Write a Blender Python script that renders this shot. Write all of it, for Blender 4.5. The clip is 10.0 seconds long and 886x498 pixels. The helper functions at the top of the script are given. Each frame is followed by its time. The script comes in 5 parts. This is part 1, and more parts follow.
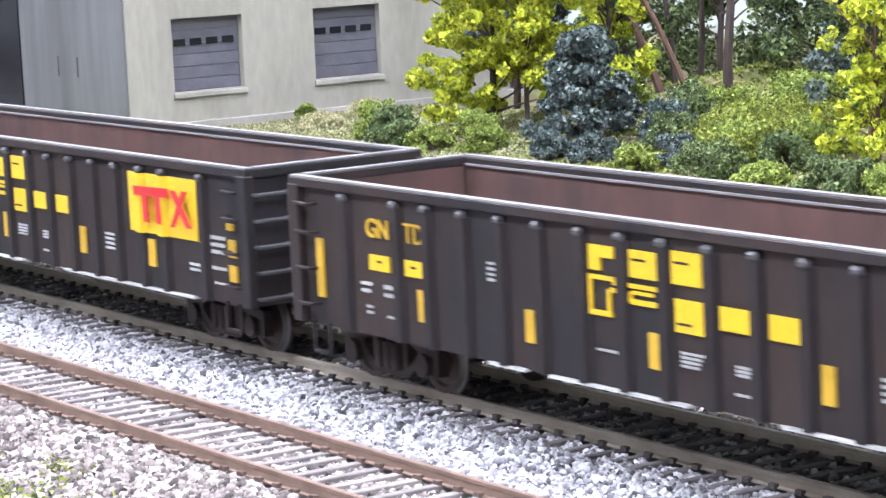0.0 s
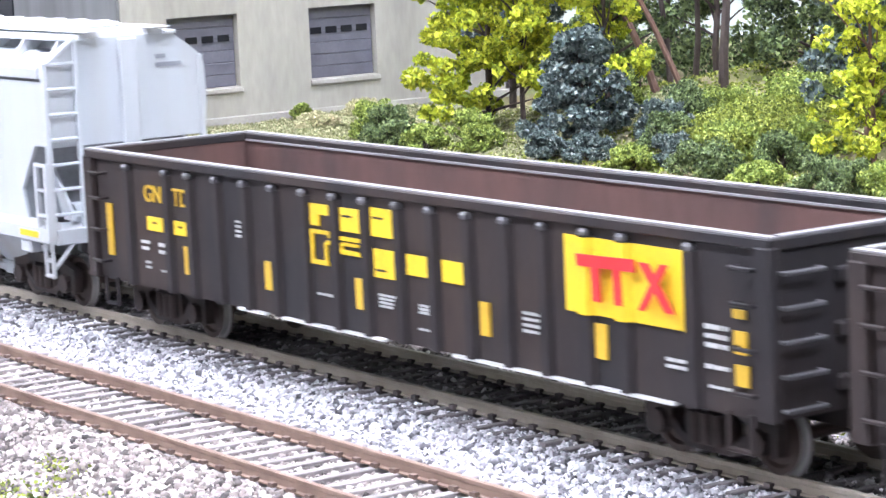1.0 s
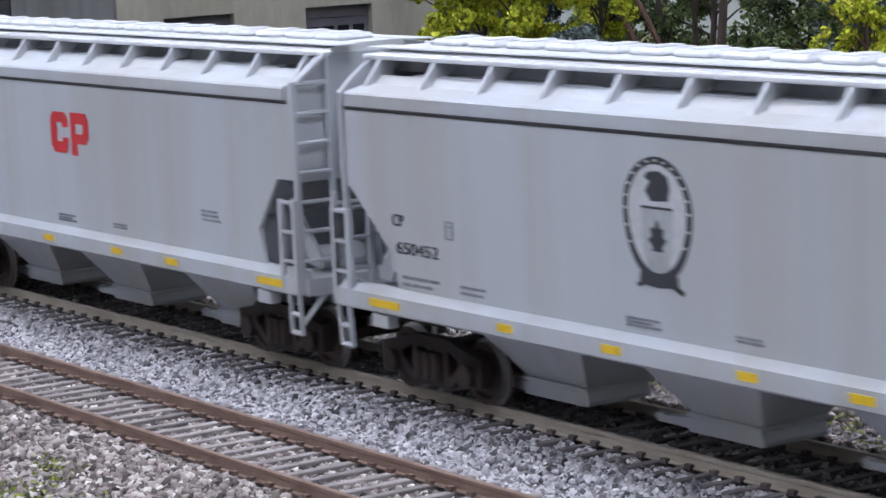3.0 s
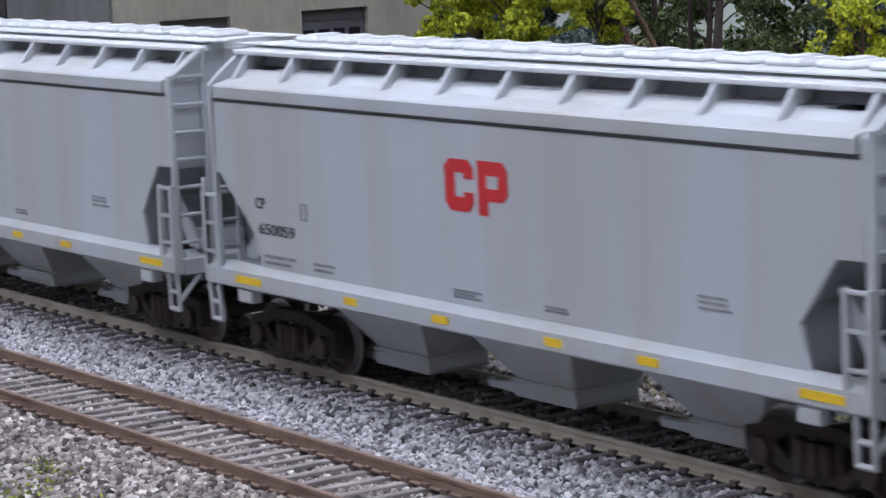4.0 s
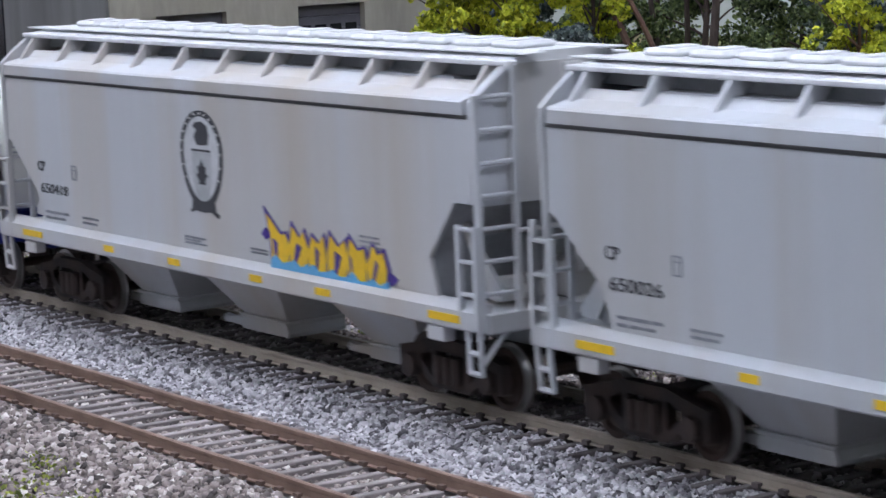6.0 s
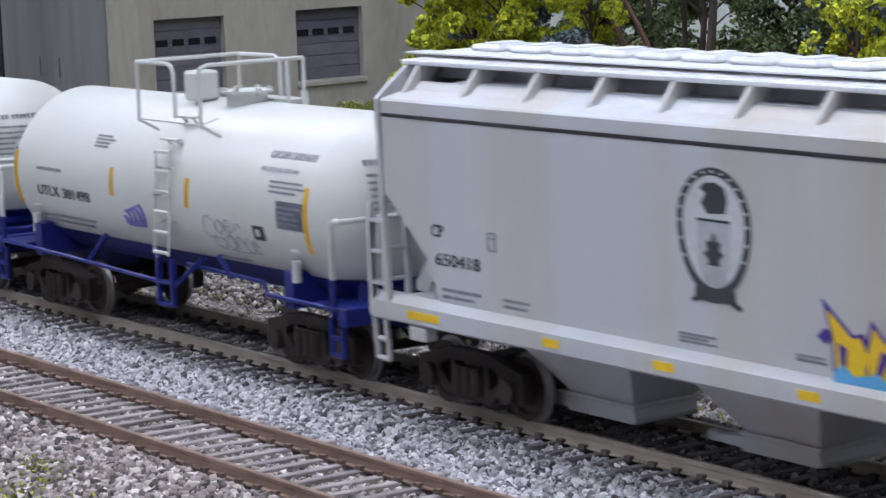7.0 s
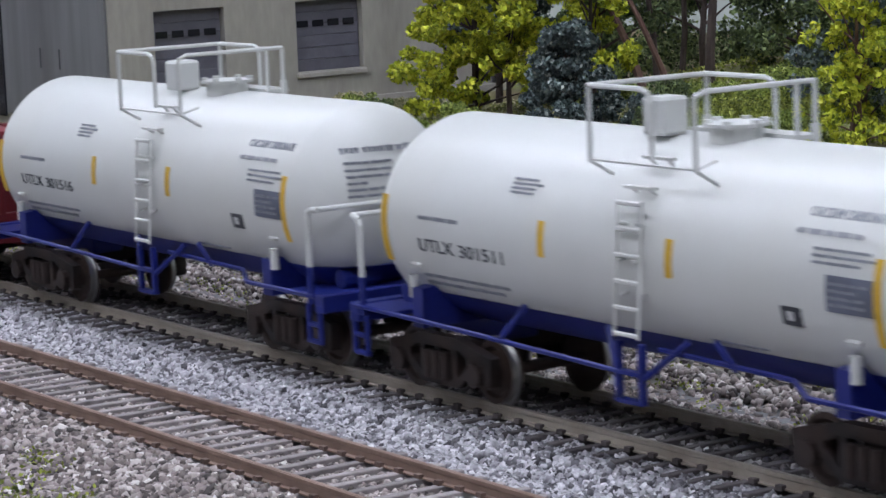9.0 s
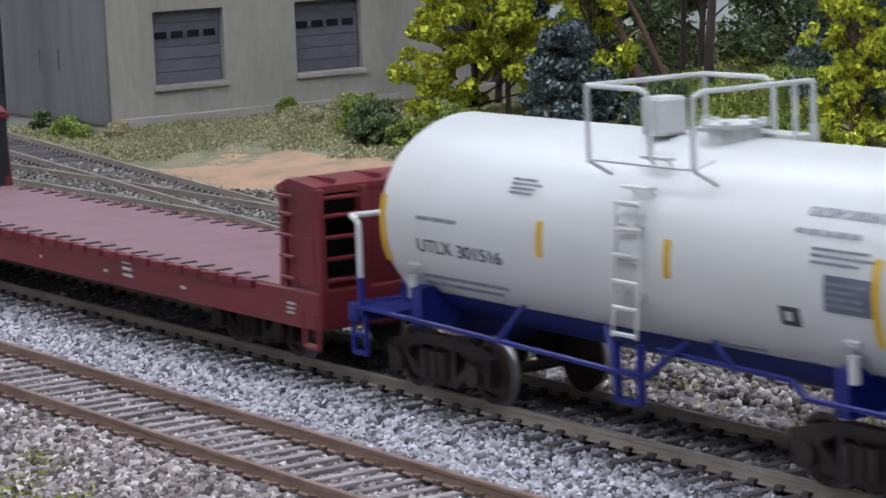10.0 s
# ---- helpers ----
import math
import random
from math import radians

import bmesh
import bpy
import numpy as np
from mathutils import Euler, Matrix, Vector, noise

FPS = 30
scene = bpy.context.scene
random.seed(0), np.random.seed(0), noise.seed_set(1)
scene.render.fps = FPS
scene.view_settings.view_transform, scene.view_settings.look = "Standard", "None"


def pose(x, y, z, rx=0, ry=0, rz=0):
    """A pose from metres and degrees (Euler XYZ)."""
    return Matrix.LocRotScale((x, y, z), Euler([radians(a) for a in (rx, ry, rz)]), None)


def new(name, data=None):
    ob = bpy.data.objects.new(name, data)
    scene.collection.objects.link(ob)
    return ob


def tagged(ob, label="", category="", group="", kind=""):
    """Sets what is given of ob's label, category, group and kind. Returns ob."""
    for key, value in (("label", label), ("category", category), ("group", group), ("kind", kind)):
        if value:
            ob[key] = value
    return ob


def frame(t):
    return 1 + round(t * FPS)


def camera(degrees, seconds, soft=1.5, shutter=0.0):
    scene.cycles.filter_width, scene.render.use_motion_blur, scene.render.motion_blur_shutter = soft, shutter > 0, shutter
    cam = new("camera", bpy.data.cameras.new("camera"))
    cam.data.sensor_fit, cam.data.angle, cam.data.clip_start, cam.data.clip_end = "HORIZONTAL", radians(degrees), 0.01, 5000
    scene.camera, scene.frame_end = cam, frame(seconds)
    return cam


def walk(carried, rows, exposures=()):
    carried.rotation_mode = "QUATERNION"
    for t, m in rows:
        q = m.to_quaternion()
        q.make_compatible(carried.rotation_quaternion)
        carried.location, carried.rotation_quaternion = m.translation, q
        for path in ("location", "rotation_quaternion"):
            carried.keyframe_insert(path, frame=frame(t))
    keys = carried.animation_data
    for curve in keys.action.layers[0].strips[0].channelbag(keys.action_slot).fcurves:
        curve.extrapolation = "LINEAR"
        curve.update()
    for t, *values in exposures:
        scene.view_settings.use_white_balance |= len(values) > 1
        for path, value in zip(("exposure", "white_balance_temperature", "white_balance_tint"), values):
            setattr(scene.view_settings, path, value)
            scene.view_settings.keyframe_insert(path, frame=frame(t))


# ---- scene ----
# A model railway in 1:87. Sizes below are prototype metres, brought to model size by K.
K = 1 / 87.1
RATE, GAIN = 11.4504, 0.01299          # speed of the train and its slight gain


def P(x, y, z, rx=0, ry=0, rz=0):
    return pose(x * K, y * K, z * K, rx, ry, rz)


def run(t):
    return RATE * t + GAIN * t * t


# ---- camera ----
cam = camera(19.3, 10.0, soft=1.5, shutter=0.28)
EYE = (27.093, -19.846, 6.842)
TURNS = [(0, 81.928, 2.66, 55.95), (0.5, 81.996, 2.62, 55.815), (1, 81.917, 2.63, 55.857), (1.5, 81.856, 2.6, 55.859),
         (2, 81.826, 2.59, 55.863), (2.5, 81.862, 2.62, 55.834), (4, 81.983, 2.46, 55.716), (4.5, 81.915, 2.48, 55.684),
         (5, 81.877, 2.5, 55.695), (5.5, 81.853, 2.46, 55.677), (7, 81.971, 2.3, 55.591), (7.5, 81.808, 2.36, 55.559),
         (8, 81.734, 2.45, 55.577), (8.5, 81.663, 2.45, 55.633), (9, 81.776, 2.38, 55.581), (9.5, 81.812, 2.4, 55.545),
         (10, 81.783, 2.384, 55.561)]
WHITE_POINT = (5980, 20)
STOPS = [(0, 1.92), (0.5, 2.08), (1.0, 2.12), (1.5, 2.0), (2.0, 1.48), (2.5, 0.82), (4, 0.32), (5.5, 0.33), (7, 0.42), (7.5, 0.30), (9, 0.27), (10, 0.32)]
EXPOSURES = [(t, s, *WHITE_POINT) for t, s in STOPS]
walk(cam, [(t, P(*EYE, a, b, c)) for t, a, b, c in TURNS], EXPOSURES)

# ---- room light ----
world = bpy.data.worlds.new("room_air")
world.use_nodes = True
world.node_tree.nodes["Background"].inputs[0].default_value = (0.9, 0.95, 1.0, 1)
world.node_tree.nodes["Background"].inputs[1].default_value = 0.05
scene.world = world
LAMP = 16.0                            # glow of the ceiling panels


# ---- materials ----
def material(name, col, rough=0.6, metal=0.0, dirt=None, amount=0.35, big=0.6, fine=12.0, bump=0.15, streak=1.0,
             island=0.0, pieces=0.0, spec=0.4, glow=0.0, grain=0.18):
    """Paint, stone or metal with grain and stains. big and fine: sizes of the two noises, per metre of the prototype."""
    m = bpy.data.materials.new(name)
    m.use_nodes = True
    nt = m.node_tree
    n, l = nt.nodes, nt.links
    b = n["Principled BSDF"]
    b.inputs["Roughness"].default_value = rough
    b.inputs["Metallic"].default_value = metal
    b.inputs["Specular IOR Level"].default_value = spec
    co = n.new("ShaderNodeTexCoord")
    mp = n.new("ShaderNodeMapping")
    mp.inputs["Scale"].default_value = (87.1, 87.1, 87.1 * streak)
    l.new(co.outputs["Object"], mp.inputs["Vector"])
    if pieces:
        oi = n.new("ShaderNodeObjectInfo")
        sc = n.new("ShaderNodeMath")
        sc.operation = "MULTIPLY"
        sc.inputs[1].default_value = 53.0
        l.new(oi.outputs["Random"], sc.inputs[0])
        l.new(sc.outputs[0], mp.inputs["Location"])
    n1 = n.new("ShaderNodeTexNoise")
    n1.inputs["Scale"].default_value, n1.inputs["Detail"].default_value = big, 5
    n2 = n.new("ShaderNodeTexNoise")
    n2.inputs["Scale"].default_value, n2.inputs["Detail"].default_value = fine, 4
    l.new(mp.outputs[0], n1.inputs["Vector"])
    l.new(mp.outputs[0], n2.inputs["Vector"])
    r1 = n.new("ShaderNodeMapRange")
    r1.inputs["From Min"].default_value, r1.inputs["From Max"].default_value = 0.42, 0.72
    r1.inputs["To Max"].default_value = amount
    l.new(n1.outputs["Fac"], r1.inputs["Value"])
    mix = n.new("ShaderNodeMix")
    mix.data_type = "RGBA"
    mix.inputs[6].default_value = (*col, 1)
    d = dirt or tuple(c * 0.55 for c in col)
    mix.inputs[7].default_value = (*d, 1)
    l.new(r1.outputs[0], mix.inputs[0])
    out = mix.outputs[2]
    r2 = n.new("ShaderNodeMapRange")
    r2.inputs["To Min"].default_value, r2.inputs["To Max"].default_value = 1 - grain, 1 + grain
    l.new(n2.outputs["Fac"], r2.inputs["Value"])
    v = n.new("ShaderNodeMix")
    v.data_type, v.blend_type = "RGBA", "MULTIPLY"
    v.inputs[0].default_value = 1
    l.new(out, v.inputs[6])
    l.new(r2.outputs[0], v.inputs[7])
    out = v.outputs[2]
    for size, kind in ((island, "ShaderNodeNewGeometry"), (pieces, "ShaderNodeObjectInfo")):
        if size:
            g = n.new(kind)
            r3 = n.new("ShaderNodeMapRange")
            r3.inputs["To Min"].default_value, r3.inputs["To Max"].default_value = 1 - size, 1 + size
            l.new(g.outputs["Random Per Island" if size == island and kind.endswith("Geometry") else "Random"], r3.inputs["Value"])
            w = n.new("ShaderNodeMix")
            w.data_type, w.blend_type = "RGBA", "MULTIPLY"
            w.inputs[0].default_value = 1
            l.new(out, w.inputs[6])
            l.new(r3.outputs[0], w.inputs[7])
            out = w.outputs[2]
    l.new(out, b.inputs["Base Color"])
    if bump:
        bp = n.new("ShaderNodeBump")
        bp.inputs["Strength"].default_value, bp.inputs["Distance"].default_value = bump, 0.03 * K
        l.new(n2.outputs["Fac"], bp.inputs["Height"])
        l.new(bp.outputs[0], b.inputs["Normal"])
    if glow:
        b.inputs["Emission Color"].default_value = (0.9, 0.965, 1.0, 1)
        b.inputs["Emission Strength"].default_value = glow
    return m


def stones(name, ramp, rough=0.85):
    """Loose stones, each of its own colour out of a ramp."""
    m = material(name, (0.5, 0.5, 0.5), rough, amount=0.0, fine=18, bump=0.3)
    n, l = m.node_tree.nodes, m.node_tree.links
    g = n.new("ShaderNodeNewGeometry")
    r = n.new("ShaderNodeValToRGB")
    e = r.color_ramp.elements
    for i, (at, col) in enumerate(ramp):
        k = e[i] if i < 2 else e.new(at)
        k.position, k.color = at, (*col, 1)
    l.new(g.outputs["Random Per Island"], r.inputs[0])
    for node in n:
        if node.type == "MIX" and node.blend_type == "MIX":
            l.new(r.outputs[0], node.inputs[6])
    return m


def leafy(name, ramp):
    m = stones(name, ramp, 0.75)
    m.node_tree.nodes["Principled BSDF"].inputs["Subsurface Weight"].default_value = 0.0
    return m


GREY = material("pale_grey_paint", (0.475, 0.50, 0.535), 0.5, dirt=(0.40, 0.37, 0.33), amount=0.6, big=0.8, fine=3, bump=0.02, streak=0.09, grain=0.035)
WORN = material("dusty_grey_paint", (0.50, 0.515, 0.545), 0.55, dirt=(0.43, 0.345, 0.235), amount=0.6, big=0.55, fine=3, bump=0.02, streak=0.07, grain=0.05)
# Weathered hopper grey made lighter: overhead light painted into the roof colour.
ROOF = material("top_lit_weathered_paint", (0.68, 0.69, 0.71), 0.5, dirt=(0.56, 0.56, 0.57), amount=0.4, fine=6, bump=0.05)
# Darker copy of the hopper grey: shade painted onto recessed and downward parts.
SHADE = material("shaded_grey_paint", (0.33, 0.34, 0.36), 0.6, amount=0.3)
# Near-black for the eave seam: the shadow line is painted in.
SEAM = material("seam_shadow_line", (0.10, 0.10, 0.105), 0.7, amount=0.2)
WHITE = material("white_tank_paint", (0.575, 0.58, 0.56), 0.38, dirt=(0.53, 0.51, 0.45), amount=0.3, big=0.5, fine=3, bump=0.01, streak=0.25, grain=0.02)
BLUE = material("deep_blue_paint", (0.012, 0.019, 0.165), 0.42, amount=0.3, bump=0.05)
BLACK = material("gondola_black_paint", (0.024, 0.021, 0.023), 0.66, dirt=(0.056, 0.036, 0.029), amount=0.75, big=0.7, fine=6, bump=0.08, streak=0.35, spec=0.22)
RUST = material("rusty_inside", (0.135, 0.072, 0.062), 0.8, dirt=(0.058, 0.042, 0.042), amount=0.95, big=0.7, fine=5, bump=0.15, streak=0.5)
WORNTOP = material("bare_top_edge", (0.27, 0.255, 0.262), 0.55, amount=0.4, fine=6)
CAPGREY = material("scuffed_grey_steel", (0.085, 0.08, 0.085), 0.6, amount=0.5, big=3, fine=6)
TRUCK = material("grimy_truck_casting", (0.013, 0.010, 0.010), 0.75, dirt=(0.050, 0.026, 0.018), amount=0.6, big=2, bump=0.2)
WHEEL = material("brown_wheel_steel", (0.045, 0.028, 0.022), 0.55, metal=0.2, amount=0.5, big=2)
TREAD = material("polished_tread", (0.45, 0.44, 0.43), 0.3, metal=0.9, amount=0.3)
YELLOW = material("yellow_marking", (0.80, 0.52, 0.015), 0.5, amount=0.25, dirt=(0.5, 0.32, 0.03), big=2, bump=0.02)
AMBER = material("faded_yellow_stripe", (0.62, 0.38, 0.03), 0.55, amount=0.4, big=2, bump=0.02)
RED = material("red_marking", (0.62, 0.025, 0.03), 0.5, amount=0.2, bump=0.02)
INK = material("dark_lettering", (0.045, 0.047, 0.055), 0.6, amount=0.3, bump=0.02)
FAINTINK = material("faint_grey_lettering", (0.34, 0.345, 0.37), 0.6, amount=0.5, big=5, bump=0.02)
PALEINK = material("worn_grey_lettering", (0.27, 0.28, 0.31), 0.6, amount=0.4, big=5, bump=0.02)
FIELDGREY = material("grey_emblem_field", (0.42, 0.44, 0.46), 0.55, amount=0.4, big=4, bump=0.02)
EMBLEMPALE = material("pale_emblem_ground", (0.545, 0.56, 0.58), 0.55, amount=0.3, bump=0.02)
CHALK = material("white_lettering", (0.62, 0.61, 0.6), 0.6, amount=0.4, bump=0.02)
PLACARD = material("grey_placard", (0.13, 0.14, 0.185), 0.6, amount=0.6, big=3, bump=0.02)
CYAN = material("light_blue_spray", (0.12, 0.40, 0.70), 0.5, amount=0.3, bump=0.02)
VIOLET = material("violet_spray", (0.16, 0.15, 0.42), 0.5, amount=0.4, bump=0.02)
PURPLE = material("purple_spray", (0.06, 0.03, 0.25), 0.5, amount=0.3, bump=0.02)
MAROON = material("oxide_red_paint", (0.165, 0.019, 0.025), 0.5, dirt=(0.085, 0.022, 0.022), amount=0.5, bump=0.05)
DECK = material("dusty_red_deck", (0.225, 0.125, 0.135), 0.7, dirt=(0.15, 0.085, 0.09), amount=0.6, big=1.2, fine=10, bump=0.1, streak=1)
MESHBLACK = material("black_mesh", (0.02, 0.02, 0.022), 0.7)
RAIL = material("weathered_rail", (0.29, 0.25, 0.205), 0.6, metal=0.0, dirt=(0.18, 0.14, 0.105), amount=0.6, big=1.5, bump=0.1)
RUSTRAIL = material("rusty_rail", (0.225, 0.15, 0.115), 0.75, dirt=(0.125, 0.075, 0.055), amount=0.7, big=1.5, bump=0.15)
RUSTCLIP = material("rusty_rail_clip", (0.13, 0.085, 0.068), 0.8, amount=0.6, big=3)
RAILTOP = material("worn_rail_top", (0.34, 0.30, 0.25), 0.45, metal=0.6, amount=0.5, big=2)
TIE = material("dark_plastic_tie", (0.115, 0.10, 0.10), 0.8, amount=0.5, big=3, fine=20, bump=0.3, pieces=0.25)
PALETIE = material("bleached_tie", (0.31, 0.275, 0.27), 0.85, dirt=(0.15, 0.13, 0.125), amount=0.7, big=2.5, fine=20, bump=0.3, pieces=0.3)
TIES = material("dark_joined_tie", (0.085, 0.07, 0.068), 0.8, amount=0.5, big=3, fine=20, bump=0.3, island=0.25)
BED = material("ballast_bed", (0.16, 0.155, 0.16), 0.9, amount=0.5, big=2, fine=14, bump=1.0)
CONCRETE = material("stained_concrete_wall", (0.40, 0.375, 0.325), 0.8, dirt=(0.27, 0.25, 0.22), amount=0.6, big=0.5, fine=5, bump=0.1, streak=0.3)
METALWALL = material("streaked_grey_cladding", (0.175, 0.175, 0.175), 0.6, dirt=(0.095, 0.09, 0.088), amount=0.95, big=0.6, fine=3, bump=0.05, streak=0.12)
SHUTTER = material("slate_shutter", (0.15, 0.145, 0.175), 0.55, amount=0.5, big=1.5, bump=0.1, pieces=0.12)
PANE = material("dark_window_pane", (0.02, 0.02, 0.025), 0.15, amount=0.2, bump=0)
SILL = material("pale_sill", (0.44, 0.41, 0.365), 0.8, amount=0.5)
BARK = material("grey_bark", (0.075, 0.055, 0.048), 0.9, amount=0.5, big=4, bump=0.6)
REDBARK = material("reddish_bark", (0.17, 0.10, 0.075), 0.9, amount=0.5, big=4, bump=0.6)
PLASTER = material("room_plaster", (0.72, 0.72, 0.70), 0.9, amount=0.2, big=0.02, fine=0.3)
BOARD = material("painted_backdrop_board", (0.46, 0.50, 0.48), 0.9, amount=0.35, big=0.06, fine=0.5, bump=0.02)
CARPET = material("grey_floor", (0.22, 0.21, 0.20), 0.95, amount=0.3, big=0.05, fine=2)
PLY = material("plywood_bench", (0.38, 0.27, 0.16), 0.7, amount=0.4, big=0.1, fine=1)
PANEL = material("lamp_diffuser", (0.9, 0.9, 0.9), 0.6, amount=0, bump=0, glow=LAMP)
BALLAST = stones("pale_ballast", [(0.0, (0.05, 0.046, 0.05)), (0.25, (0.19, 0.18, 0.192)), (0.55, (0.345, 0.33, 0.345)), (0.85, (0.45, 0.43, 0.45)), (1.0, (0.60, 0.58, 0.59))])
GRAVEL = stones("mixed_gravel", [(0.0, (0.05, 0.042, 0.04)), (0.3, (0.165, 0.135, 0.125)), (0.6, (0.27, 0.225, 0.21)), (0.85, (0.39, 0.335, 0.315)), (1.0, (0.62, 0.575, 0.545))])
LIME = leafy("yellow_green_leaves", [(0, (0.12, 0.16, 0.014)), (0.3, (0.34, 0.40, 0.02)), (0.7, (0.56, 0.60, 0.03)), (1, (0.74, 0.74, 0.08))])
SAGE = leafy("blue_green_leaves", [(0, (0.025, 0.038, 0.038)), (0.4, (0.080, 0.112, 0.108)), (0.85, (0.150, 0.190, 0.178)), (1, (0.40, 0.44, 0.40))])
DEEP = leafy("dark_green_leaves", [(0, (0.028, 0.044, 0.018)), (0.5, (0.098, 0.140, 0.052)), (1, (0.26, 0.33, 0.12))])
OLIVE = leafy("olive_leaves", [(0, (0.081, 0.115, 0.023)), (0.5, (0.230, 0.299, 0.057)), (1, (0.460, 0.529, 0.115))])
MOSS = leafy("moss_tufts", [(0, (0.075, 0.100, 0.015)), (0.5, (0.213, 0.250, 0.037)), (1, (0.400, 0.438, 0.075))])
DARKBALLAST = stones("dark_track_ballast", [(0.0, (0.045, 0.04, 0.04)), (0.4, (0.16, 0.145, 0.142)), (0.75, (0.29, 0.265, 0.26)), (1.0, (0.50, 0.47, 0.46))])
DULLBALLAST = stones("dull_yard_ballast", [(0.0, (0.055, 0.05, 0.042)), (0.4, (0.13, 0.118, 0.10)), (0.75, (0.21, 0.195, 0.17)), (1.0, (0.36, 0.34, 0.31))])
TURF = leafy("dull_turf", [(0, (0.17, 0.18, 0.075)), (0.5, (0.30, 0.30, 0.15)), (1, (0.48, 0.44, 0.26))])
STRAW = leafy("straw_grass", [(0, (0.28, 0.27, 0.13)), (0.5, (0.50, 0.48, 0.26)), (1, (0.70, 0.60, 0.40))])


def earth_material():
    m = material("layout_earth", (0.17, 0.14, 0.07), 0.95, dirt=(0.16, 0.18, 0.045), amount=0.9, big=0.35, fine=9, bump=0.8)
    return m


EARTH = earth_material()
CLAY = material("orange_clay", (0.41, 0.255, 0.16), 0.95, dirt=(0.24, 0.19, 0.11), amount=0.85, big=1.1, fine=9, bump=0.5)
GRASSY = material("scattered_green_turf", (0.22, 0.195, 0.12), 0.95, dirt=(0.12, 0.135, 0.065), amount=1.0, big=1.6, fine=9, bump=0.8)


# ---- mesh helpers ----
def box(bm, cx, cy, cz, sx, sy, sz, bevel=0.0, turn=None):
    g = bmesh.ops.create_cube(bm, size=1.0)["verts"]
    m = Matrix.Translation((cx, cy, cz)) @ (turn or Matrix()) @ Matrix.Diagonal((sx, sy, sz, 1))
    bmesh.ops.transform(bm, matrix=m, verts=g)
    if bevel:
        es = list({e for v in g for e in v.link_edges})
        bmesh.ops.bevel(bm, geom=es, offset=bevel, segments=1, affect="EDGES")
    return bm


def bar(bm, a, b, r, seg=6):
    a, b = Vector(a), Vector(b)
    d = b - a
    m = Matrix.Translation((a + b) / 2) @ d.to_track_quat("Z", "Y").to_matrix().to_4x4()
    bmesh.ops.create_cone(bm, cap_ends=True, segments=seg, radius1=r, radius2=r, depth=d.length, matrix=m)
    return bm


def pipe(bm, pts, r, seg=6):
    for a, b in zip(pts, pts[1:]):
        bar(bm, a, b, r, seg)
    return bm


def prism(bm, outline, x0, x1, axis="x"):
    """A solid from an outline in the plane across the axis."""
    def at(u, v, w):
        return {"x": (w, u, v), "y": (u, w, v), "z": (u, v, w)}[axis]
    va = [bm.verts.new(at(u, v, x0)) for u, v in outline]
    vb = [bm.verts.new(at(u, v, x1)) for u, v in outline]
    n = len(outline)
    bm.faces.new(va)
    bm.faces.new(vb[::-1])
    for i in range(n):
        bm.faces.new((va[i], vb[i], vb[(i + 1) % n], va[(i + 1) % n]))
    bmesh.ops.recalc_face_normals(bm, faces=bm.faces)
    return bm


def lathe(bm, profile, seg=32, axis="x"):
    """Turn a profile of (along, radius) round the axis."""
    rings = []
    for w, r in profile:
        ring = []
        for i in range(seg):
            a = 2 * math.pi * i / seg
            c, s = r * math.cos(a), r * math.sin(a)
            ring.append(bm.verts.new((w, c, s) if axis == "x" else (c, w, s)))
        rings.append(ring)
    for p, q in zip(rings, rings[1:]):
        for i in range(seg):
            bm.faces.new((p[i], p[(i + 1) % seg], q[(i + 1) % seg], q[i]))
    bm.faces.new(rings[0])
    bm.faces.new(rings[-1])
    bmesh.ops.recalc_face_normals(bm, faces=bm.faces)
    return bm


def to_mesh(name, bm, mat, smooth=False):
    me = bpy.data.meshes.new(name)
    bmesh.ops.transform(bm, matrix=Matrix.Diagonal((K, K, K, 1)), verts=bm.verts)
    bm.to_mesh(me)
    bm.free()
    me.materials.append(mat)
    if smooth:
        for f in me.polygons:
            f.use_smooth = True
        me.set_sharp_from_angle(angle=radians(35))
    return me


def part(name, bm, mat, parent=None, label="", at=None, smooth=False):
    """One mesh object, under a thing or a part."""
    ob = new(name, bm if isinstance(bm, bpy.types.Mesh) else to_mesh(name, bm, mat, smooth))
    if parent is not None:
        ob.parent = parent
    if at is not None:
        ob.matrix_basis = at
    return tagged(ob, label=label)


def thing(name, at, label, category, group=""):
    ob = new(name)
    ob.empty_display_size = 0.01
    ob.matrix_basis = at
    return tagged(ob, label=label, category=category, group=group)


def B():
    return bmesh.new()


def arrays(name, verts, faces, mat, smooth=False):
    me = bpy.data.meshes.new(name)
    me.vertices.add(len(verts))
    me.vertices.foreach_set("co", (np.asarray(verts) * K).ravel().astype(np.float32))
    faces = np.asarray(faces)
    k = faces.shape[1]
    me.loops.add(faces.size)
    me.loops.foreach_set("vertex_index", faces.ravel().astype(np.int32))
    me.polygons.add(len(faces))
    me.polygons.foreach_set("loop_start", np.arange(0, faces.size, k, dtype=np.int32))
    me.update(calc_edges=True)
    me.materials.append(mat)
    return me


# ---- the room and the bench ----
def structure(name, bm, mat, label, category):
    return tagged(part(name, bm, mat), label=label, category=category, kind="structure")


